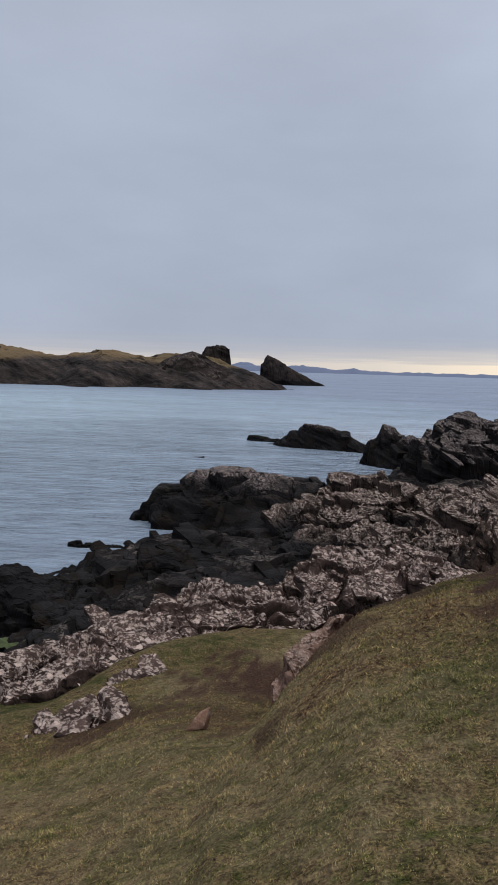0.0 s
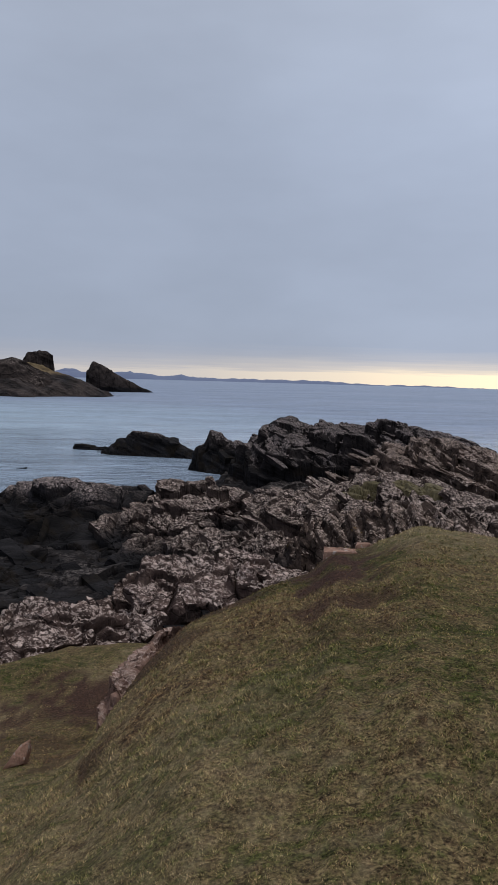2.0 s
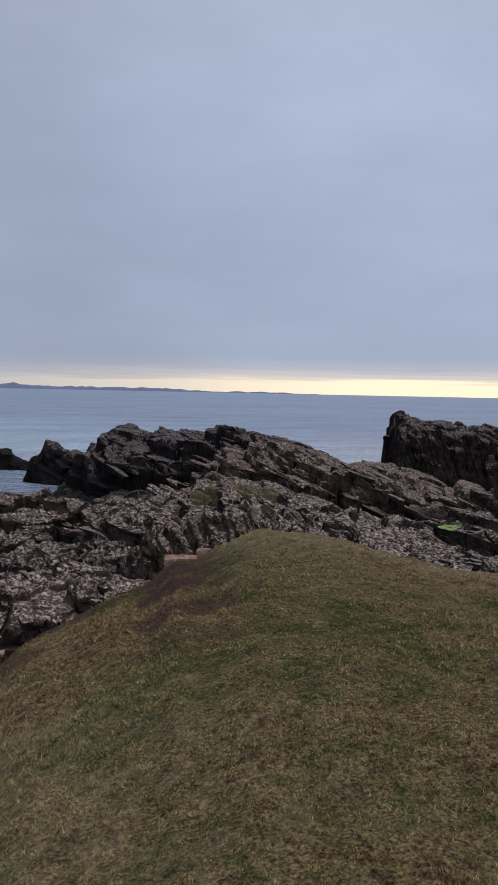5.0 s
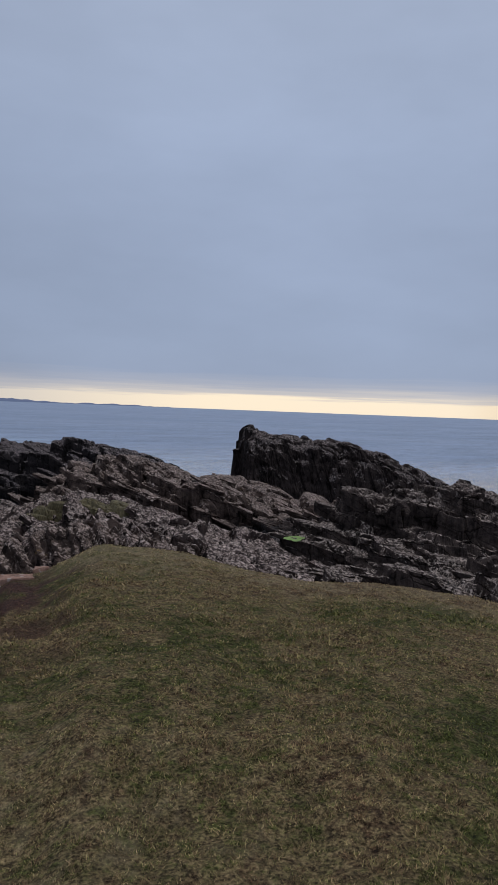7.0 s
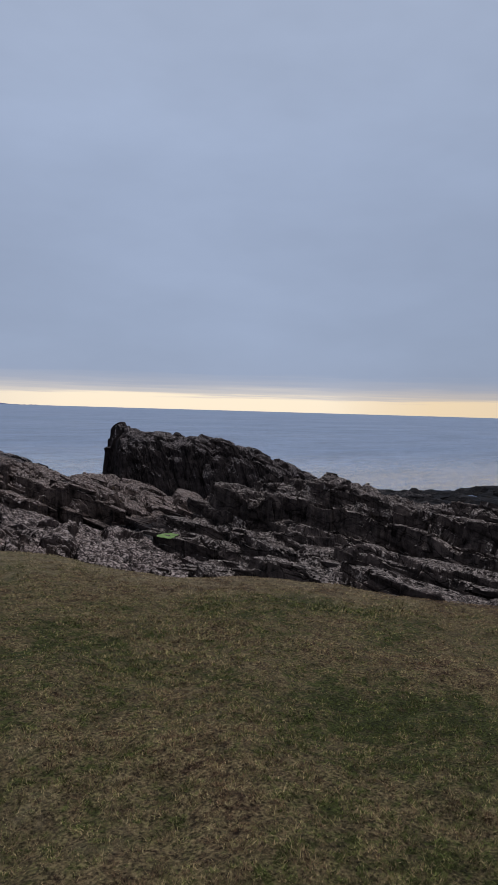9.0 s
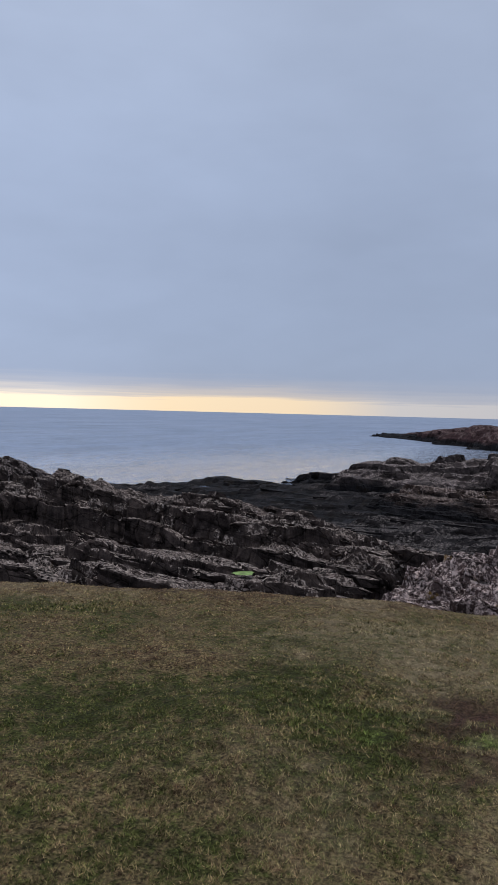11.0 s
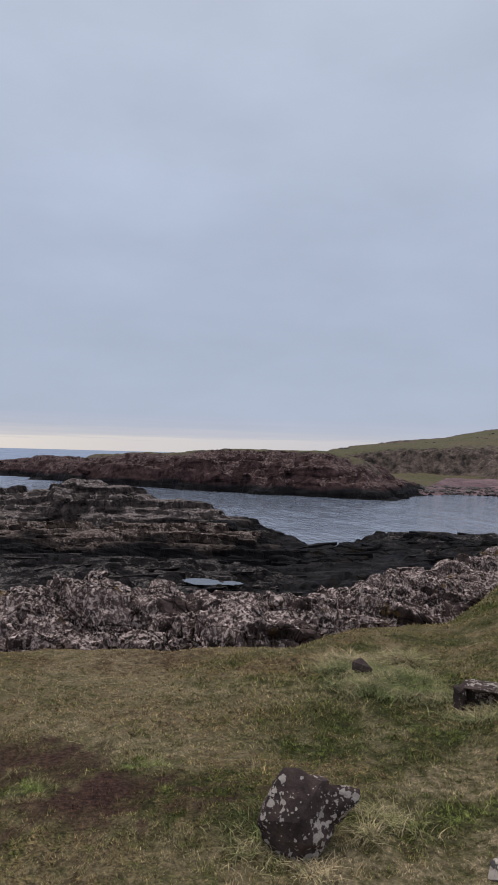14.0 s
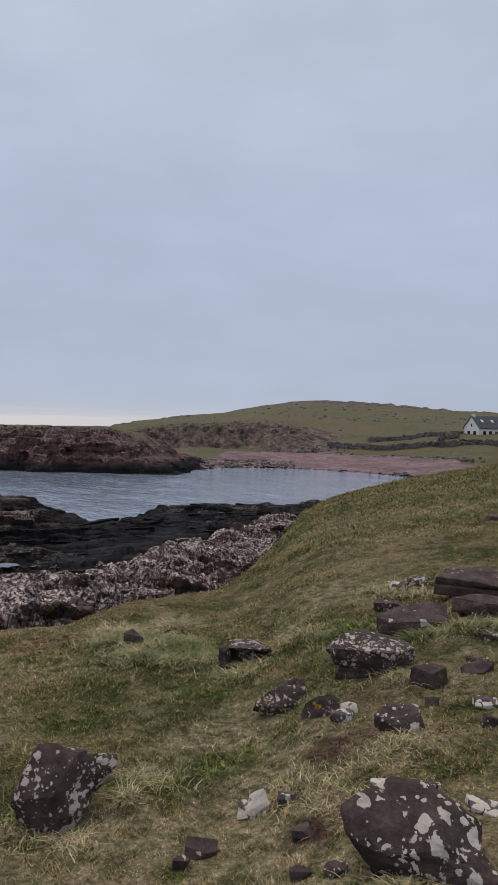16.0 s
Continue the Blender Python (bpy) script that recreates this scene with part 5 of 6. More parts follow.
M_STONE_RED = boulder_material("reddish_stone", (0.16, 0.09, 0.065), (0.42, 0.25, 0.18), (0.45, 0.36, 0.31), 0.35, 12.0)


def finish_stone(bm, name, material, step, rough, seed):
    """Breaks long edges up, weathers the faces and gives the mesh its material."""
    bmesh.ops.triangulate(bm, faces=bm.faces[:])
    for _ in range(5):
        long = [e for e in bm.edges if e.calc_length() > step]
        if long:
            bmesh.ops.subdivide_edges(bm, edges=long, cuts=1)
            bmesh.ops.triangulate(bm, faces=[f for f in bm.faces if len(f.verts) > 3])
    bmesh.ops.smooth_vert(bm, verts=bm.verts, factor=0.3, use_axis_x=True, use_axis_y=True, use_axis_z=True)
    bm.normal_update()
    shift = Vector((seed * 1.7, 0, 0))
    for v in bm.verts:
        big = noise.fractal(v.co * 5.0 + shift, 1.0, 2.0, 3)
        beds = noise.noise(Vector((v.co.x * 4, v.co.y * 4, v.co.z * 26)) + shift)
        v.co += v.normal * rough * (0.8 * big + 0.5 * beds)
    me = bpy.data.meshes.new(name)
    bm.to_mesh(me)
    bm.free()
    me.materials.append(material)
    return me


def shaped_stone(x, y, lumps, material, label, seed, rough=0.02, lift=0.0):
    """A stone of set shape: each lump is the hull of its corners, in metres across, away and up as one walks up to it."""
    bm = bmesh.new()
    for lump in lumps:
        vs = [bm.verts.new((0.94 * a, 0.94 * b, 0.8 * c)) for a, b, c in lump]
        got = bmesh.ops.convex_hull(bm, input=vs)
        bmesh.ops.delete(bm, geom=list({v for v in got["geom_interior"] + got["geom_unused"] if isinstance(v, bmesh.types.BMVert)}), context="VERTS")
    bmesh.ops.recalc_face_normals(bm, faces=bm.faces)
    ob = new("boulder", finish_stone(bm, "boulder", material, 0.045, rough, seed))
    z = float(ground_z(np.array([x]), np.array([y]))[0])
    ob.matrix_basis = Matrix.Translation((x, y, z + lift)) @ Matrix.Rotation(-math.atan2(x - 0.4, y + 0.15), 4, "Z")
    return tagged(ob, label, "stone", "stones in the turf")


def boulder(name, x, y, wide, deep, high, turn, tilt, material, label, seed, sink=0.22, cuts=10, lift=0.0, roll=None):
    """A single weathered stone, angular with worn arrises, half sunk in the turf."""
    rng = random.Random(seed)
    bm = chip(rng, 1.0, cuts + 2, 0.0, (0.44, 0.8))
    bmesh.ops.scale(bm, vec=(wide, deep / 0.78, high), verts=bm.verts)
    me = finish_stone(bm, name, material, 0.14 * max(wide, high), 0.03 * high, seed)
    ob = new(name, me)
    z = float(ground_z(np.array([x]), np.array([y]))[0])
    ob.matrix_basis = Matrix.Translation((x, y, z + lift + high * (0.5 - sink))) @ Euler((radians(tilt), radians(tilt * 0.4 if roll is None else roll), radians(turn))).to_matrix().to_4x4()
    return tagged(ob, label, "stone", "stones in the turf")


shaped_stone(3.84, -1.24, [[(-.285, -.04, .19), (-.06, -.15, .26), (-.23, -.02, .04), (-.05, -.10, -.08), (.07, -.08, .06), (-.15, .04, .49), (-.06, .06, .48), (.07, .03, .43), (-.20, .20, .28), (.12, .20, .34), (0, .24, -.05), (-.2, .18, -.05), (.13, .02, .12)],
                            [(.05, -.03, .16), (.06, .04, .41), (.27, .02, .31), (.28, .06, .38), (.18, .14, .34), (.15, .05, .14), (.0, .1, .2)]],
             M_STONE, "tilted angular boulder with white and ochre lichen", 100)
shaped_stone(7.62, -3.10, [[(-.12, 0, .22), (-.11, -.03, 0), (.02, -.08, .20), (.12, 0, .14), (.11, 0, -.03), (-.02, .08, .24), (.02, -.1, -.02), (.08, .1, .05), (-.08, .1, 0)]],
             M_STONE_BARE, "small dark wedge of stone in a tuft of long grass", 101)
shaped_stone(6.25, -3.74, [[(-.31, 0, .22), (-.31, 0, -.02), (-.25, -.08, .2), (-.22, -.1, -.02), (-.17, 0, .25), (-.17, .1, 0), (-.3, .12, .2)],
                            [(-.28, .02, .21), (-.2, -.06, .24), (.02, -.07, .24), (.02, -.06, .20), (.27, 0, .20), (.29, .1, .17), (.1, .2, .26), (-.2, .18, .27), (-.25, .1, .18)],
                            [(.02, -.06, .05), (.05, -.12, -.02), (.27, -.08, .0), (.30, .0, .18), (.14, -.05, .14), (.29, .1, 0), (.1, .1, 0)],
                            [(-.25, .08, 0), (.25, .08, 0), (.25, .12, .18), (-.25, .12, .2), (-.2, .2, 0), (.2, .2, 0)]],
             M_STONE, "flat grey slab hollowed out beneath its lip in long grass", 102)
shaped_stone(4.68, -3.07, [[(-.23, -.04, -.03), (-.20, -.08, .05), (-.12, -.02, .14), (.10, 0, .28), (.19, .05, .26), (.22, 0, .16), (.21, -.06, .10), (0, -.12, .06), (-.2, .05, -.05), (.2, .1, -.05), (.12, -.1, -.04), (.08, .12, .22)]],
             M_STONE, "slanting lichened stone bedded in the turf", 103)
shaped_stone(4.42, -3.68, [[(-.27, -.04, .06), (.16, -.13, .06), (.30, .08, .08), (-.2, .22, .06), (-.365, .04, .17), (-.24, -.11, .24), (.15, -.17, .25), (.37, .0, .25), (.36, .02, .13), (-.05, .2, .33), (-.22, .12, .31), (.2, .24, .27), (.35, .18, .22)]],
             M_STONE, "broad slab-topped boulder with white and ochre lichen resting on smaller stones", 104)
shaped_stone(4.45, -3.66, [[(-.22, -.06, -.06), (-.2, -.09, .05), (.02, -.14, .07), (.05, -.13, -.06), (.2, .1, -.06), (.18, .1, .08), (-.18, .15, .08), (-.2, .15, -.06)],
                            [(.08, -.13, -.03), (.08, -.12, .06), (.16, -.11, .06), (.17, -.12, -.03), (.14, .0, .06), (.1, 0, -.03)]],
             M_STONE_BARE, "low dark stones under a slab", 105)
shaped_stone(4.98, -4.66, [[(-.345, 0, .15), (-.34, 0, -.04), (-.2, -.12, .12), (-.2, -.12, -.04), (.06, -.13, .16), (.06, -.13, -.04), (.33, -.02, .14), (.33, 0, -.04), (.31, .2, .30), (.13, .2, .30), (-.26, .15, .19), (-.3, .2, -.04), (.3, .25, -.04)],
                            [(.0, -.15, .02), (.02, -.16, -.04), (.24, -.14, .03), (.25, -.13, -.03), (.2, 0, .05), (0, 0, .05)]],
             M_STONE_BARE, "wedge-shaped dark boulder with white lichen spots", 106)
shaped_stone(5.45, -6.05, [[(-.49, -.08, 0), (.62, -.1, -.02), (-.48, -.09, .12), (.62, -.1, .10), (-.3, .3, 0), (.6, .35, 0), (-.3, .3, .14), (.6, .3, .14)],
                            [(-.48, -.06, .12), (.62, -.06, .08), (-.47, -.08, .22), (-.1, -.10, .21), (.2, -.12, .16), (.62, -.1, .13), (-.32, .28, .27), (.1, .36, .30), (.6, .35, .26), (-.3, .3, .12), (.6, .3, .12)]],
             M_STONE_BARE, "large layered dark slab lying on another stone", 107)
shaped_stone(4.90, -5.54, [[(-.37, .02, .19), (-.35, -.05, .02), (.5, -.1, -.06), (.5, -.1, .14), (0, -.08, .18), (-.1, .1, .23), (.5, .12, .20), (-.3, .2, 0), (.5, .25, 0)]],
             M_STONE_BARE, "dark rounded stone beneath a large slab", 108)
shaped_stone(3.90, -3.77, [[(-.13, 0, .14), (.03, -.09, .13), (.12, .02, .15), (0, .12, .16), (-.15, 0, -.04), (.04, -.11, -.05), (.145, .02, -.05), (0, .15, -.04)]],
             M_STONE_BARE, "dark blocky stone with one white lichen spot", 109)
shaped_stone(4.16, -3.05, [[(-.15, 0, -.03), (-.12, -.04, .09), (-.02, -.03, .16), (.08, .01, .17), (.13, .02, .13), (.13, -.05, -.03), (-.05, -.1, -.03), (.1, .12, .08), (-.1, .1, .06)]],
             M_STONE, "dark rounded stone speckled with white lichen", 110)
shaped_stone(3.42, -3.07, [[(-.175, 0, .11), (-.08, .08, .16), (.1, .08, .16), (.12, -.02, .13), (-.1, -.05, .09), (.17, -.03, -.05), (.05, -.1, -.03), (-.16, 0, .0), (.1, .15, -.03), (-.1, .15, -.03)]],
             M_STONE_PATCHED, "flat-topped stone with white lichen patches", 112)
shaped_stone(2.40, -2.18, [[(-.30, -.02, .27), (-.27, -.06, .17), (-.10, .1, .38), (.03, .14, .37), (.29, .12, .18), (.16, -.11, .19), (.27, -.09, .08), (-.10, -.14, .12), (-.2, -.1, .14), (-.25, .2, -.05), (.28, .22, -.05), (.2, -.08, -.06), (-.15, -.06, -.06)],
                            [(.12, -.12, .15), (.2, -.02, .18), (.28, .0, .14), (.36, -.10, .05), (.35, -.13, .01), (.3, -.12, -.06), (.1, -.12, .0), (.3, .08, -.05)]],
             M_STONE_PATCHED, "large boulder mottled with big white lichen patches", 113)
shaped_stone(3.43, -2.09, [[(-.10, -.02, -.03), (-.09, 0, .06), (.0, .0, .15), (.06, .03, .17), (.09, -.02, .08), (.06, -.05, -.03), (-.03, -.08, .02), (.08, .08, 0), (-.05, .08, .02)]],
             M_STONE_WHITE, "stone with a white lichened face", 114)
shaped_stone(3.96, -3.12, [[(-.06, 0, .07), (.06, 0, .08), (.07, -.03, .0), (-.05, -.04, .0), (0, .06, .07), (.03, .06, 0)]],
             M_STONE_WHITE, "small pale stone leaning on a darker one", 136, 0.006)
shaped_stone(3.84, -4.18, [[(-.13, 0, .03), (.13, .08, .09), (.13, .05, .02), (-.12, -.05, -.02), (.05, -.07, .02), (0, .1, .08), (0, .1, -.02)]],
             M_STONE_BARE, "thin grey slab tilted in the grass", 137, 0.006)
shaped_stone(3.60, -3.50, [[(-.05, 0, .06), (.05, 0, .07), (.05, -.05, -.02), (-.05, -.05, -.02), (0, .06, .05), (0, .06, -.02)]],
             M_STONE_BARE, "small dark stone in a patch of straw", 138, 0.006)
shaped_stone(3.45, 9.22, [[(-.14, -.08, -.2), (.35, -.08, -.2), (-.13, -.06, .05), (.1, -.1, .07), (.35, -.04, .05), (-.12, .2, .07), (.35, .2, .06), (-.1, .2, -.2), (.3, .2, -.2)]],
             M_STONE_RED, "reddish ledge at the edge of the turf", 134, 0.02)
shaped_stone(4.02, 9.55, [[(-.12, -.08, -.2), (.14, -.08, -.2), (-.1, -.06, .06), (.1, -.02, .12), (.16, .1, .06), (-.08, .2, .07), (.1, .2, -.2), (-.1, .2, -.2)]],
             M_STONE_RED, "small reddish rock at the edge of the turf", 135, 0.02)
shaped_stone(-0.50, 7.25, [[(-.16, -.02, -.1), (-.12, -.08, .02), (-.02, -.05, .16), (.06, .02, .24), (.18, .06, .28), (.1, -.06, .06), (.14, .1, -.1), (-.1, .1, -.1), (.2, .15, .1)]],
             M_STONE_RED, "pinkish stone showing through the slope", 133, 0.015)
boulder("boulder", 3.89, -3.01, 0.16, 0.09, 0.09, -129, -5, M_STONE_WHITE, "small stone half covered by white lichen", 111, 0.30, 9)
boulder("boulder", 3.31, -2.21, 0.09, 0.06, 0.07, -113, 0, M_STONE_WHITE, "small whitish stone in the grass", 115, 0.30, 9)
boulder("boulder", 3.30, -1.72, 0.15, 0.10, 0.08, -121, 6, M_STONE_BARE, "small dark purple stone in turf", 116, 0.30, 8)
boulder("boulder", 3.24, -1.59, 0.08, 0.05, 0.08, -116, 12, M_STONE_BARE, "upright small dark stone", 117, 0.30, 8)
boulder("boulder", 2.54, -2.73, 0.18, 0.12, 0.06, -145, 0, M_STONE_WHITE, "thin pale slab lying in the grass", 118, 0.40, 8)
boulder("boulder", 2.99, -2.57, 0.17, 0.10, 0.06, -126, 0, M_STONE_WHITE, "pale flat stone in the turf", 119, 0.40, 9)
boulder("boulder", 2.78, -2.67, 0.08, 0.06, 0.07, -124, 0, M_STONE, "small lichened stone in the grass", 120, 0.30, 9)
boulder("boulder", 2.62, -1.97, 0.11, 0.07, 0.06, -135, 0, M_STONE, "small lichened stone in the grass", 121, 0.30, 9)
boulder("boulder", 2.74, -1.89, 0.09, 0.06, 0.06, -114, 0, M_STONE_BARE, "small dark stone in the grass", 122, 0.30, 9)
boulder("boulder", 3.31, -3.68, 0.17, 0.11, 0.07, -128, 0, M_STONE_WHITE, "pale flat stone in the turf", 123, 0.40, 9)
boulder("boulder", 3.11, -3.48, 0.12, 0.08, 0.08, -133, 0, M_STONE, "small lichened stone in the grass", 124, 0.30, 9)
boulder("boulder", 6.62, -6.31, 0.26, 0.17, 0.16, -137, 0, M_STONE, "small lichened stone in the grass", 125, 0.30, 9)
boulder("boulder", 6.67, -6.04, 0.22, 0.15, 0.14, -126, 0, M_STONE_WHITE, "small whitish stone in the grass", 126, 0.30, 9)
boulder("boulder", 5.95, -5.28, 0.35, 0.21, 0.11, -128, 0, M_STONE, "low lichened stone in the grass", 127, 0.30, 9)
boulder("boulder", 4.29, -4.80, 0.19, 0.13, 0.09, -148, 0, M_STONE, "small lichened stone in the grass", 128, 0.30, 9)
boulder("boulder", 4.01, -4.40, 0.19, 0.12, 0.06, -137, 0, M_STONE_BARE, "thin dark slab in the grass", 129, 0.30, 8)
boulder("boulder", 3.00, -2.09, 0.14, 0.11, 0.07, -124, 0, M_STONE_BARE, "crumbled dark stone on bare earth", 130, 0.40, 10)
boulder("boulder", 10.30, -12.01, 0.40, 0.30, 0.17, -151, 0, M_STONE_BARE, "dark stone far up the slope", 131, 0.30, 9)
boulder("boulder", 21.40, -16.94, 0.27, 0.21, 0.16, -139, 0, M_STONE_BARE, "dark stone far up the slope", 132, 0.30, 9)


# ---- grass ----
def blade_mesh(name, x, y, z, height, width, lean, rng, material):
    """Many single blades in one mesh, three corners each."""
    n = len(x)
    turn = rng.uniform(0, 2 * np.pi, n)
    lx, ly = np.cos(turn) * lean * height, np.sin(turn) * lean * height
    side = turn + np.pi / 2 + rng.normal(0, 0.5, n)
    wx, wy = np.cos(side) * width * 0.5, np.sin(side) * width * 0.5
    rise = height * np.sqrt(np.maximum(1 - np.minimum(lean, 0.95) ** 2, 0.1))
    v = np.empty((n, 3, 3))
    v[:, 0] = np.stack([x - wx, y - wy, z - 0.001], -1)
    v[:, 1] = np.stack([x + wx, y + wy, z - 0.001], -1)
    v[:, 2] = np.stack([x + lx, y + ly, z + rise], -1)
    me = mesh_from(name, v.reshape(-1, 3), np.arange(3 * n).reshape(n, 3), material)
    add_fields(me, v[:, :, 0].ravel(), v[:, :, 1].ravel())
    return me


def build_turf():
    rng = np.random.default_rng(4)
    n = 1330000
    az = np.radians(rng.uniform(-27, 148, n))
    r = 1.7 * (16.0 / 1.7) ** (rng.uniform(0, 1, n) ** 0.92)
    x, y = r * np.sin(az), r * np.cos(az)
    thin = rng.uniform(0, 1, n) > np.maximum(0.88 * worn_at(x, y), 0.75 * smooth(0.25, -0.45, fractal(x * 15, y * 15, 2, 83)) * smooth(9, 5, r))
    az, r, x, y = az[thin], r[thin], x[thin], y[thin]
    z = ground_z(x, y)
    limit = np.maximum(table(np.degrees(az), EDGE, 1), np.where(np.degrees(az) < 14, table(np.degrees(az), BANK, 1), 0)) + 0.35
    ok = r < limit
    x, y, z, r = x[ok], y[ok], z[ok], r[ok]
    k = len(x)
    far = np.clip(r / 4, 0.8, 2.2)
    tall = 0.6 + 0.4 * np.clip(fractal(x * 0.9, y * 0.9, 3, 81) + 0.5 * lush_at(x, y), -0.5, 1.5)
    h = rng.uniform(0.018, 0.042, k) * (0.75 + 0.5 * np.clip(fractal(x * 15, y * 15, 2, 83), -0.6, 0.9)) * tall * far ** 0.5
    w = rng.uniform(0.0032, 0.0068, k) * far
    me = blade_mesh("turf_grass", x, y, z, h, w, rng.uniform(0.6, 0.97, k), rng, M_BLADE)
    tagged(new("turf_grass", me), "short wind-cropped straw and green grass", "grass", kind="stuff")


def build_far_turf():
    rng = np.random.default_rng(6)
    n = 90000
    az = np.radians(rng.uniform(112, 150, n))
    r = 14 * (62 / 14) ** rng.uniform(0, 1, n)
    x, y = r * np.sin(az), r * np.cos(az)
    ok = r < table(np.degrees(az), EDGE, 1) + 0.5
    x, y, r = x[ok], y[ok], r[ok]
    z = ground_z(x, y)
    h = rng.uniform(0.04, 0.09, len(x)) * np.clip(r / 18, 1, 2)
    w = 0.0011 * r * rng.uniform(0.7, 1.6, len(x))
    me = blade_mesh("slope_grass", x, y, z, h, w, rng.uniform(0.6, 0.97, len(x)), rng, M_BLADE)
    tagged(new("slope_grass", me), "rough green and straw grass on the slope above the bay", "grass", kind="stuff")


def tuft(x, y, spread, tall, count, seed, material, label):
    rng = np.random.default_rng(seed)
    px, py = x + rng.normal(0, spread * 0.5, count), y + rng.normal(0, spread * 0.5, count)
    pz = ground_z(px, py)
    n, parts = count, 3
    turn = rng.uniform(0, 2 * np.pi, n)
    h = tall * rng.uniform(0.5, 1.1, n)
    lean = rng.uniform(0.8, 1.75, n)
    w = rng.uniform(0.002, 0.0042, n) * max(1.0, math.hypot(x, y) / 4.5)
    verts = np.empty((n, 2 * parts + 1, 3))
    for k in range(parts + 1):
        t = k / parts
        bx, by = px + np.cos(turn) * lean * h * t * t * 1.1, py + np.sin(turn) * lean * h * t * t * 1.1
        bz = pz + h * (t - 0.45 * lean * t * t)
        sx, sy = -np.sin(turn) * w * (1 - 0.8 * t), np.cos(turn) * w * (1 - 0.8 * t)
        if k < parts:
            verts[:, 2 * k] = np.stack([bx - sx, by - sy, bz], -1)
            verts[:, 2 * k + 1] = np.stack([bx + sx, by + sy, bz], -1)
        else:
            verts[:, 2 * k] = np.stack([bx, by, bz], -1)
    tri = np.array([(0, 1, 3), (0, 3, 2), (2, 3, 5), (2, 5, 4), (4, 5, 6)])
    f = (np.arange(n)[:, None, None] * (2 * parts + 1) + tri[None]).reshape(-1, 3)
    me = mesh_from("grass_tuft", verts.reshape(-1, 3), f, material)
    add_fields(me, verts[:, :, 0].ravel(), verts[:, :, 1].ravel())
    tagged(new("grass_tuft", me), label, "grass tuft", "grass tufts", "stuff")


M_TUFT = grass_material("tuft_blades", (0.50, 0.39, 0.24), (0.36, 0.27, 0.155), (0.25, 0.235, 0.10), blades=True)
M_TUFT_GREEN = grass_material("green_tuft_blades", (0.28, 0.26, 0.125), (0.22, 0.19, 0.09), (0.13, 0.15, 0.055), blades=True)
build_turf()
build_far_turf()
GREENS = [(7.05, -2.95, 0.40, 0.16, 1300), (7.5, -3.45, 0.42, 0.20, 1500), (6.9, -3.5, 0.35, 0.15, 900), (7.9, -3.0, 0.3, 0.2, 900), (6.05, -3.55, 0.3, 0.12, 700), (3.95, -1.05, 0.25, 0.09, 500), (4.75, -4.6, 0.25, 0.12, 600),
          (4.35, -3.2, 0.25, 0.07, 500), (5.6, -4.3, 0.3, 0.09, 500), (3.3, -2.9, 0.3, 0.06, 500), (2.25, -1.95, 0.25, 0.07, 500)]
STRAWS = [(8.3, -3.22, 0.22, 0.30, 700), (8.5, -4.05, 0.18, 0.32, 600), (7.4, -3.05, 0.3, 0.2, 360), (7.6, -3.6, 0.3, 0.22, 360), (6.1, -3.62, 0.18, 0.17, 260), (5.98, -4.15, 0.16, 0.22, 360), (4.15, -1.72, 0.08, 0.12, 160), (3.88, -1.58, 0.06, 0.12, 140), (3.62, -1.22, 0.10, 0.08, 200), (4.05, -1.85, 0.15, 0.1, 200),
          (4.68, -4.95, 0.18, 0.17, 420), (4.5, -5.25, 0.2, 0.15, 360), (5.4, -5.2, 0.2, 0.14, 300), (4.1, -3.7, 0.14, 0.12, 200), (5.2, -4.6, 0.14, 0.1, 220), (3.4, -2.35, 0.25, 0.07, 300), (3.0, -2.35, 0.25, 0.07, 300), (2.3, -2.05, 0.12, 0.09, 200), (6.82, -6.14, 0.43, 0.14, 360), (6.4, -5.9, 0.3, 0.16, 300)]
for k, spot in enumerate(GREENS):
    tuft(*spot, 40 + k, M_TUFT_GREEN, "green grass tussock grown long among the stones")
for k, spot in enumerate(STRAWS):
    tuft(*spot, 70 + k, M_TUFT, "long pale straw grass tuft beside a stone")


# ---- beach, walls and house across the bay ----
def polar(az, r):
    return r * math.sin(radians(az)), r * math.cos(radians(az))


def coast_at(x, y):
    az, r = bearing(np.array([x]), np.array([y]))
    return float(coast_z(az, r, np.array([x]), np.array([y]))[0][0] + 0.35 * fractal(np.array([x * 0.05]), np.array([y * 0.05]), 4, 59)[0])


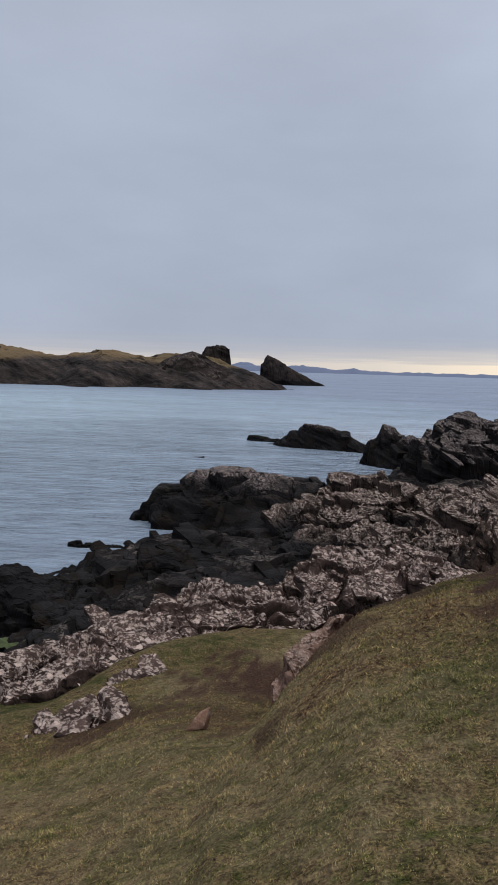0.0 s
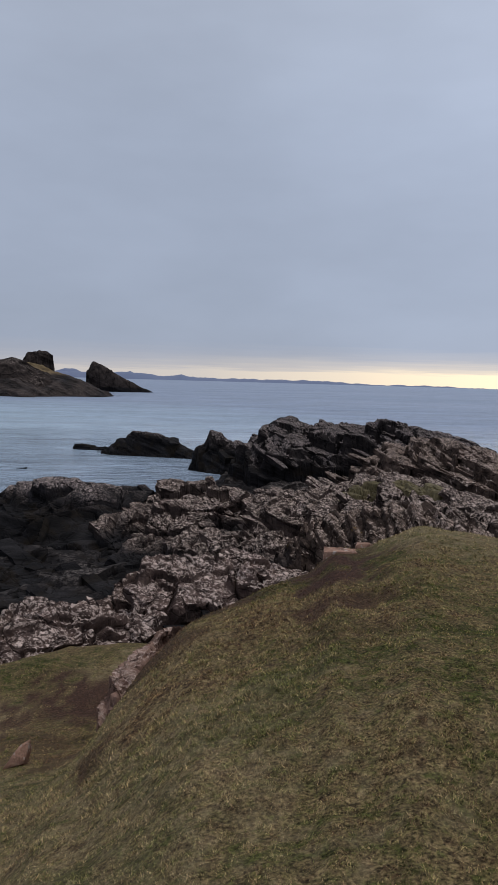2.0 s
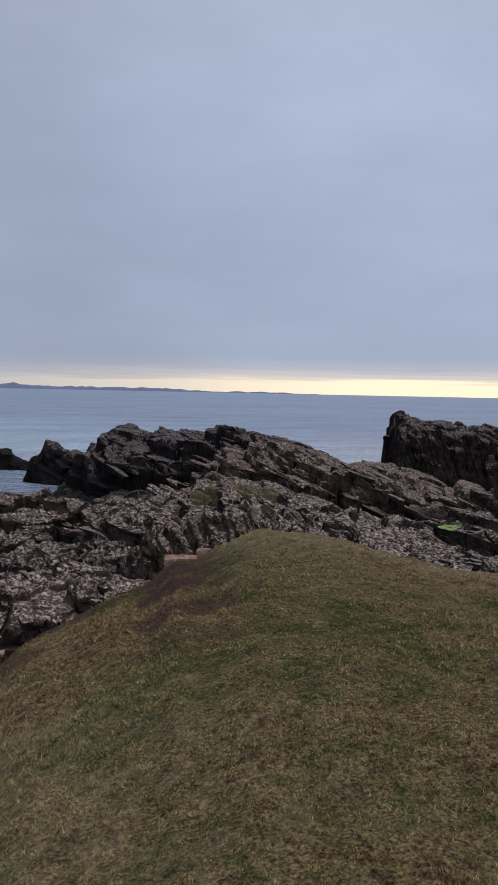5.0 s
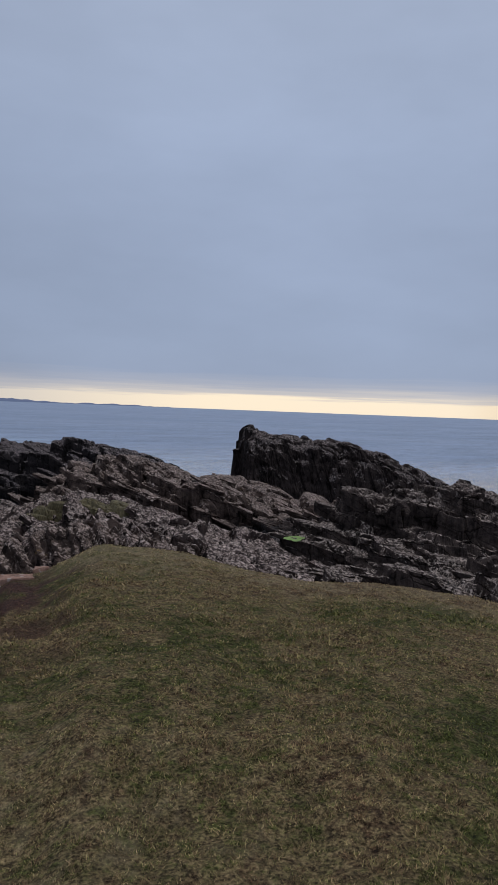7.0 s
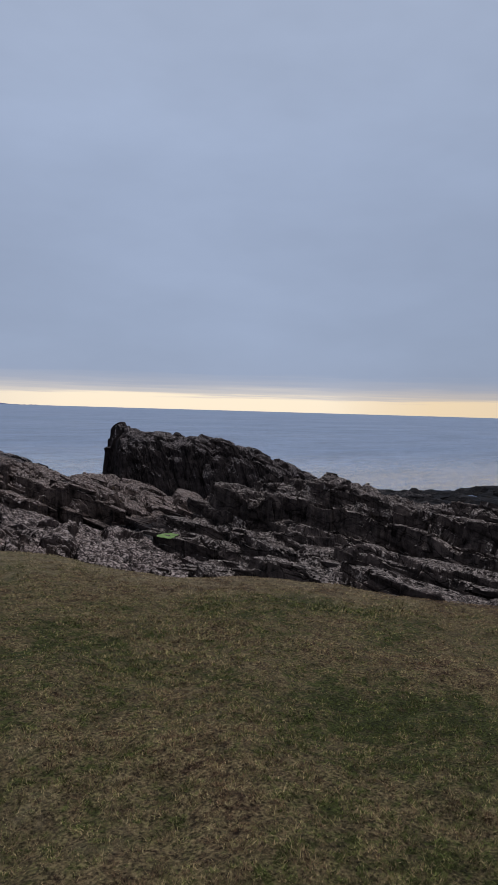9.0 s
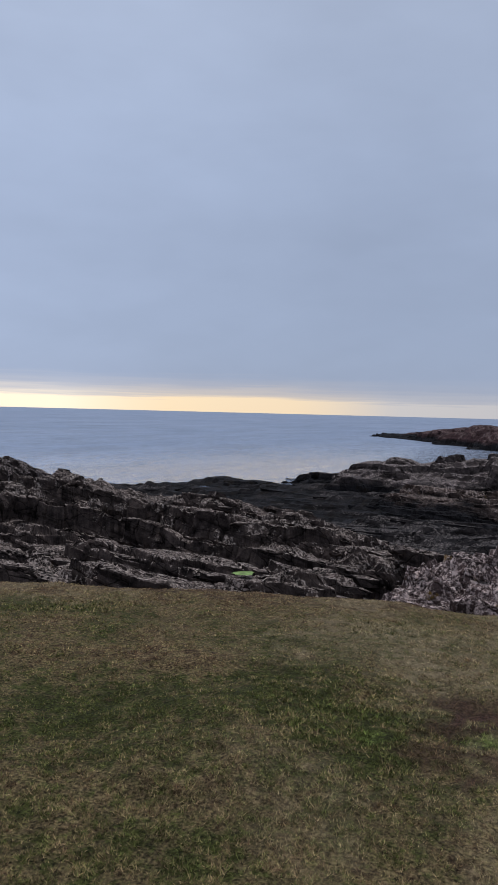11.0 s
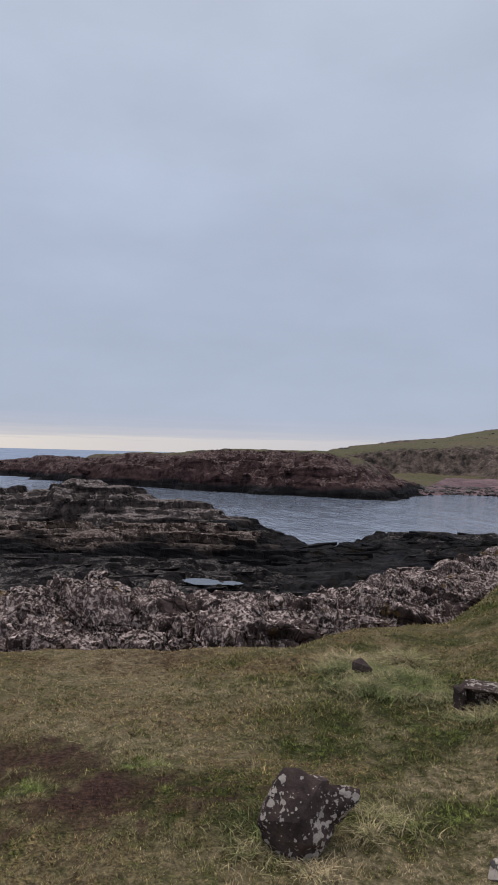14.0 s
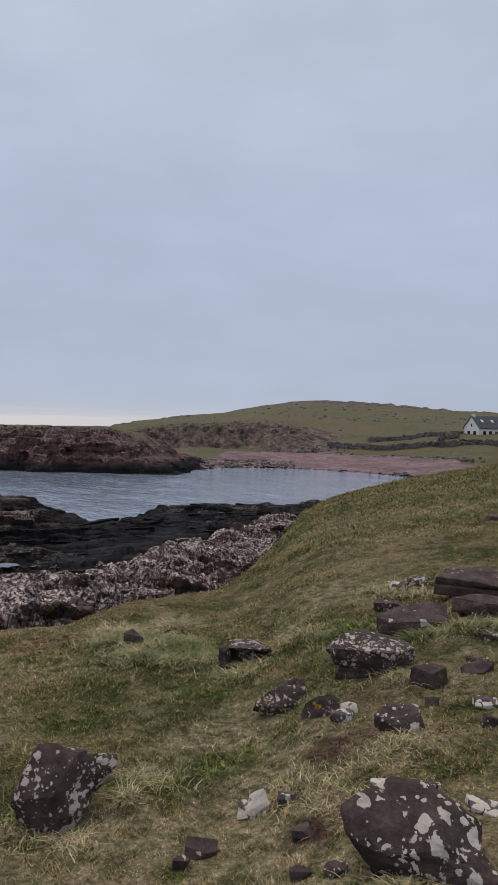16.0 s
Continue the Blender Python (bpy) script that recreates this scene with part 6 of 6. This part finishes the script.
def build_beach():
    m, g, b = fresh("pink_shingle")
    co = where(g).outputs["Position"]
    n1 = g.noise(co, 0.12, 4, 0.6)
    n2 = g.noise(co, 1.4, 5, 0.75)
    bands = g.noise(g.node("ShaderNodeVectorMath", operation="MULTIPLY", v0=co, v1=(0.25, 0.25, 3.0)).outputs[0], 1.0, 4, 0.6)
    col = g.mix("MIX", g.ramp(n1, [(0.35, 0), (0.65, 1)]), (0.155, 0.085, 0.088), (0.245, 0.15, 0.15))
    col = g.mix("MULTIPLY", 1.0, col, g.ramp(n2, [(0.3, 0.5), (0.7, 1.45)]))
    col = g.mix("MULTIPLY", 0.7, col, g.ramp(bands, [(0.35, 0.55), (0.6, 1.15)]))
    g.put(b.inputs["Base Color"], col)
    b.inputs["Roughness"].default_value = 0.9
    g.put(b.inputs["Normal"], g.bump(n2, 0.8, 0.3))
    az = np.arange(116.5, 141, 0.1)
    t = np.linspace(0, 1, 60)
    A, T = np.meshgrid(az, t, indexing="ij")
    shore = table(A, COAST, 1)
    wide = 40 * smooth(116, 121, A) * smooth(142, 134, A) + 4
    R = shore + 1.0 + T * wide * (1 + 0.12 * fractal(A * 0.6, A * 0, 3, 95))
    R = np.minimum(R, 190 + 6 * T)
    x, y = R * np.sin(np.radians(A)), R * np.cos(np.radians(A))
    z = coast_z(A, R, x, y)[0] + 0.35 * fractal(x * 0.05, y * 0.05, 4, 59) + 0.22 + 0.14 * fractal(x * 0.5, y * 0.5, 4, 96) - 0.5 * (T > 0.985) - 0.3 * (T < 0.02)
    me = mesh_from("beach", np.stack([x, y, z], -1).reshape(-1, 3), grid_faces(len(az), len(t)), m)
    tagged(new("beach", me), "pink shingle beach at the head of the bay", "beach", kind="structure")


def scatter_stones(name, label, spots_, low, high, material, seed):
    """Loose stones joined into one mesh."""
    rng = random.Random(seed)
    base = [chip(random.Random(900 + k), 0.7, 6, 0.0) for k in range(5)]
    shapes = []
    for bm in base:
        bmesh.ops.triangulate(bm, faces=bm.faces[:])
        bm.verts.index_update()
        shapes.append((np.array([v.co[:] for v in bm.verts]), np.array([[v.index for v in f.verts] for f in bm.faces])))
        bm.free()
    vs, fs, n = [], [], 0
    for x, y, z in spots_:
        v, f = shapes[rng.randrange(5)]
        s = low * (high / low) ** rng.random()
        a = rng.uniform(0, 6.28)
        c, d = math.cos(a), math.sin(a)
        w = np.stack([v[:, 0] * c - v[:, 1] * d, v[:, 0] * d + v[:, 1] * c, v[:, 2]], -1) * s + (x, y, z + 0.12 * s)
        vs.append(w)
        fs.append(f + n)
        n += len(v)
    me = mesh_from(name, np.concatenate(vs), np.concatenate(fs), material)
    me.attributes.new("level", "FLOAT", "POINT").data.foreach_set("value", np.full(len(me.vertices), 0.85, np.float32))
    return tagged(new(name, me), label, "stones", kind="stuff")


M_WALLSTONE = rock_material("dry_wall_stone", (0.12, 0.105, 0.095), (0.30, 0.26, 0.235), (0.32, 0.29, 0.26), 0.4, tide=0.2, blotch=1.4, grain=0.5)


def dry_wall(points, height, seed):
    rng = random.Random(seed)
    places = []
    for (a0, r0), (a1, r1) in zip(points, points[1:]):
        p, q = polar(a0, r0), polar(a1, r1)
        L = math.hypot(q[0] - p[0], q[1] - p[1])
        for k in range(int(L / 0.42)):
            t = k * 0.42 / L
            x, y = p[0] + t * (q[0] - p[0]), p[1] + t * (q[1] - p[1])
            z = coast_at(x, y)
            for lift in np.arange(0.1, height * rng.uniform(0.8, 1.1), 0.32):
                places.append((x + rng.gauss(0, 0.12), y + rng.gauss(0, 0.12), z + lift))
    scatter_stones("dry_stone_wall", "weathered grey dry stone wall below the hill", places, 0.45, 0.8, M_WALLSTONE, seed)


def shore_rubble():
    rng = random.Random(77)
    places = []
    for _ in range(1500):
        a = rng.uniform(115.5, 124.5) if rng.random() < 0.6 else rng.uniform(115, 139)
        s = float(table(a, COAST, 1))
        r = s + (rng.uniform(-1, 16) if a < 124.5 else rng.choice([rng.uniform(-1, 4), rng.uniform(34, 46)]))
        x, y = polar(a, r)
        places.append((x, y, coast_at(x, y)))
    scatter_stones("shore_rubble", "dark boulders strewn along the beach", places, 0.3, 1.0, M_WALLSTONE, 78)
    places = []
    for _ in range(700):
        a, r = rng.uniform(108, 150), rng.uniform(232, 360)
        x, y = polar(a, r)
        if float(fractal(np.array([x * 0.02]), np.array([y * 0.02]), 3, 56)[0]) > 0.0:
            places.append((x, y, coast_at(x, y)))
    scatter_stones("hill_rocks", "grey rocks breaking through the hillside turf", [(x, y, z - 0.3) for x, y, z in places], 0.5, 1.5, M_WALLSTONE, 79)


def box_bm(x0, x1, y0, y1, z0, z1):
    bm = bmesh.new()
    bmesh.ops.create_cube(bm, size=1.0)
    for v in bm.verts:
        v.co = Vector(((x0 + x1) / 2 + v.co.x * (x1 - x0), (y0 + y1) / 2 + v.co.y * (y1 - y0), (z0 + z1) / 2 + v.co.z * (z1 - z0)))
    return bm


def part(name, bm, material, parent, label=""):
    me = bpy.data.meshes.new(name)
    bm.to_mesh(me)
    bm.free()
    me.materials.append(material)
    ob = new(name, me)
    ob.parent = parent
    return tagged(ob, label)


M_RENDER = plain("white_harled_wall", (0.74, 0.72, 0.68), 0.9, vary=0.08, scale=2.0)
M_SLATE = plain("dark_slate", (0.045, 0.047, 0.055), 0.6, vary=0.3, scale=3.0)
M_PANE = plain("window_glass", (0.02, 0.024, 0.03), 0.08, vary=0.1)
M_FRAME = plain("white_frame", (0.7, 0.7, 0.68), 0.5, vary=0.05)
M_PLINTH = plain("grey_plinth", (0.28, 0.27, 0.26), 0.9, vary=0.15)


def gable_house(length, depth, eave, ridge):
    """x along the front, y back from it, the near corner at the origin."""
    house = tagged(new("house"), "white rendered cottage with a dark slate roof", "house")
    bm = bmesh.new()
    prof = [(0, 0), (depth, 0), (depth, eave), (depth / 2, ridge), (0, eave)]
    ends = [[bm.verts.new((x, y, z)) for y, z in prof] for x in (0, length)]
    bm.faces.new(ends[0][::-1])
    bm.faces.new(ends[1])
    for k in range(5):
        bm.faces.new((ends[0][k], ends[0][(k + 1) % 5], ends[1][(k + 1) % 5], ends[1][k]))
    bmesh.ops.recalc_face_normals(bm, faces=bm.faces)
    part("wall", bm, M_RENDER, house)
    part("plinth", box_bm(-0.05, length + 0.05, -0.05, depth + 0.05, -1.2, 0.3), M_PLINTH, house)
    for sgn in (0, 1):
        bm = bmesh.new()
        y0, y1 = (-0.35, depth / 2) if sgn == 0 else (depth + 0.35, depth / 2)
        drop = (ridge - eave) / (depth / 2) * 0.35
        rows = [[bm.verts.new((x, y, z + h)) for h in (0.03, 0.2)] for x in (-0.25, length + 0.25) for y, z in ((y0, eave - drop), (y1, ridge))]
        a, b, c, d = rows
        for q in ((a[1], b[1], d[1], c[1]), (a[0], c[0], d[0], b[0]), (a[0], a[1], c[1], c[0]), (b[0], d[0], d[1], b[1]), (a[0], b[0], b[1], a[1]), (c[0], c[1], d[1], d[0])):
            bm.faces.new(q)
        bmesh.ops.recalc_face_normals(bm, faces=bm.faces)
        roof = part("roof", bm, M_SLATE, house)
        if sgn == 0:
            for x in (2.6, 6.4, 10.0):
                slope = math.atan2(ridge - eave, depth / 2)
                sky = part("skylight", box_bm(-0.4, 0.4, -0.55, 0.55, 0.0, 0.09), M_FRAME, roof, "white roof window")
                sky.matrix_basis = Matrix.Translation((x, depth * 0.27, eave + (ridge - eave) * 0.54 + 0.2)) @ Matrix.Rotation(slope, 4, "X")
    for x in (0.3, length - 1.2):
        c = part("chimney", box_bm(x, x + 0.9, depth / 2 - 0.4, depth / 2 + 0.4, ridge - 0.5, ridge + 0.9), M_RENDER, house)
        part("chimney_cap", box_bm(x - 0.08, x + 0.98, depth / 2 - 0.48, depth / 2 + 0.48, ridge + 0.9, ridge + 1.02), M_PLINTH, c)

    def opening(name, x0, x1, z0, z1, front=True, y=0.0):
        if front:
            w = part(name, box_bm(x0, x1, -0.06, 0.08, z0, z1), M_FRAME, house)
            part("pane", box_bm(x0 + 0.08, x1 - 0.08, -0.075, 0.05, z0 + 0.08, z1 - 0.08), M_PANE, w)
            part("sill", box_bm(x0 - 0.08, x1 + 0.08, -0.16, 0.0, z0 - 0.1, z0), M_PLINTH, w)
        else:
            w = part(name, box_bm(-0.06, 0.08, x0, x1, z0, z1), M_FRAME, house)
            part("pane", box_bm(-0.075, 0.05, x0 + 0.08, x1 - 0.08, z0 + 0.08, z1 - 0.08), M_PANE, w)

    for x in (1.4, 3.6, 8.0, 10.6):
        opening("window", x, x + 1.3, 0.95, 2.35)
    door = part("door", box_bm(6.0, 7.0, -0.05, 0.06, 0.1, 2.2), M_SLATE, house, "dark front door")
    part("door_pane", box_bm(6.25, 6.75, -0.065, 0.03, 1.3, 1.9), M_PANE, door)
    opening("window", 1.2, 2.6, 0.95, 2.35, False)
    opening("window", 3.9, 5.3, 0.95, 2.35, False)
    opening("window", 3.0, 3.8, 3.5, 4.6, False)
    return house


def place_house():
    x, y, turn = 148.9, -169.2, -1.722
    h = gable_house(13.0, 7.0, 3.3, 6.7)
    h.matrix_basis = Matrix.Translation((x, y, 7.48)) @ Matrix.Rotation(turn, 4, "Z")
    shed = tagged(new("shed"), "low dark stone shed beside the cottage", "shed")
    part("wall", box_bm(0, 3.0, 0, 2.2, -0.6, 1.9), M_WALLSTONE, shed)
    part("roof", box_bm(-0.2, 3.2, -0.25, 2.45, 1.9, 2.05), M_SLATE, shed)
    shed.matrix_basis = Matrix.Translation((156.0, -166.8, 7.52)) @ Matrix.Rotation(turn, 4, "Z")


build_beach()
dry_wall([(130.3, 215), (134.1, 218), (137.1, 222)], 1.3, 81)
dry_wall([(127.2, 203), (131.5, 200), (135.4, 202), (139.1, 206), (143.1, 208)], 1.5, 82)
dry_wall([(135.4, 202), (135.6, 210), (137.2, 222)], 1.2, 83)

shore_rubble()
place_house()
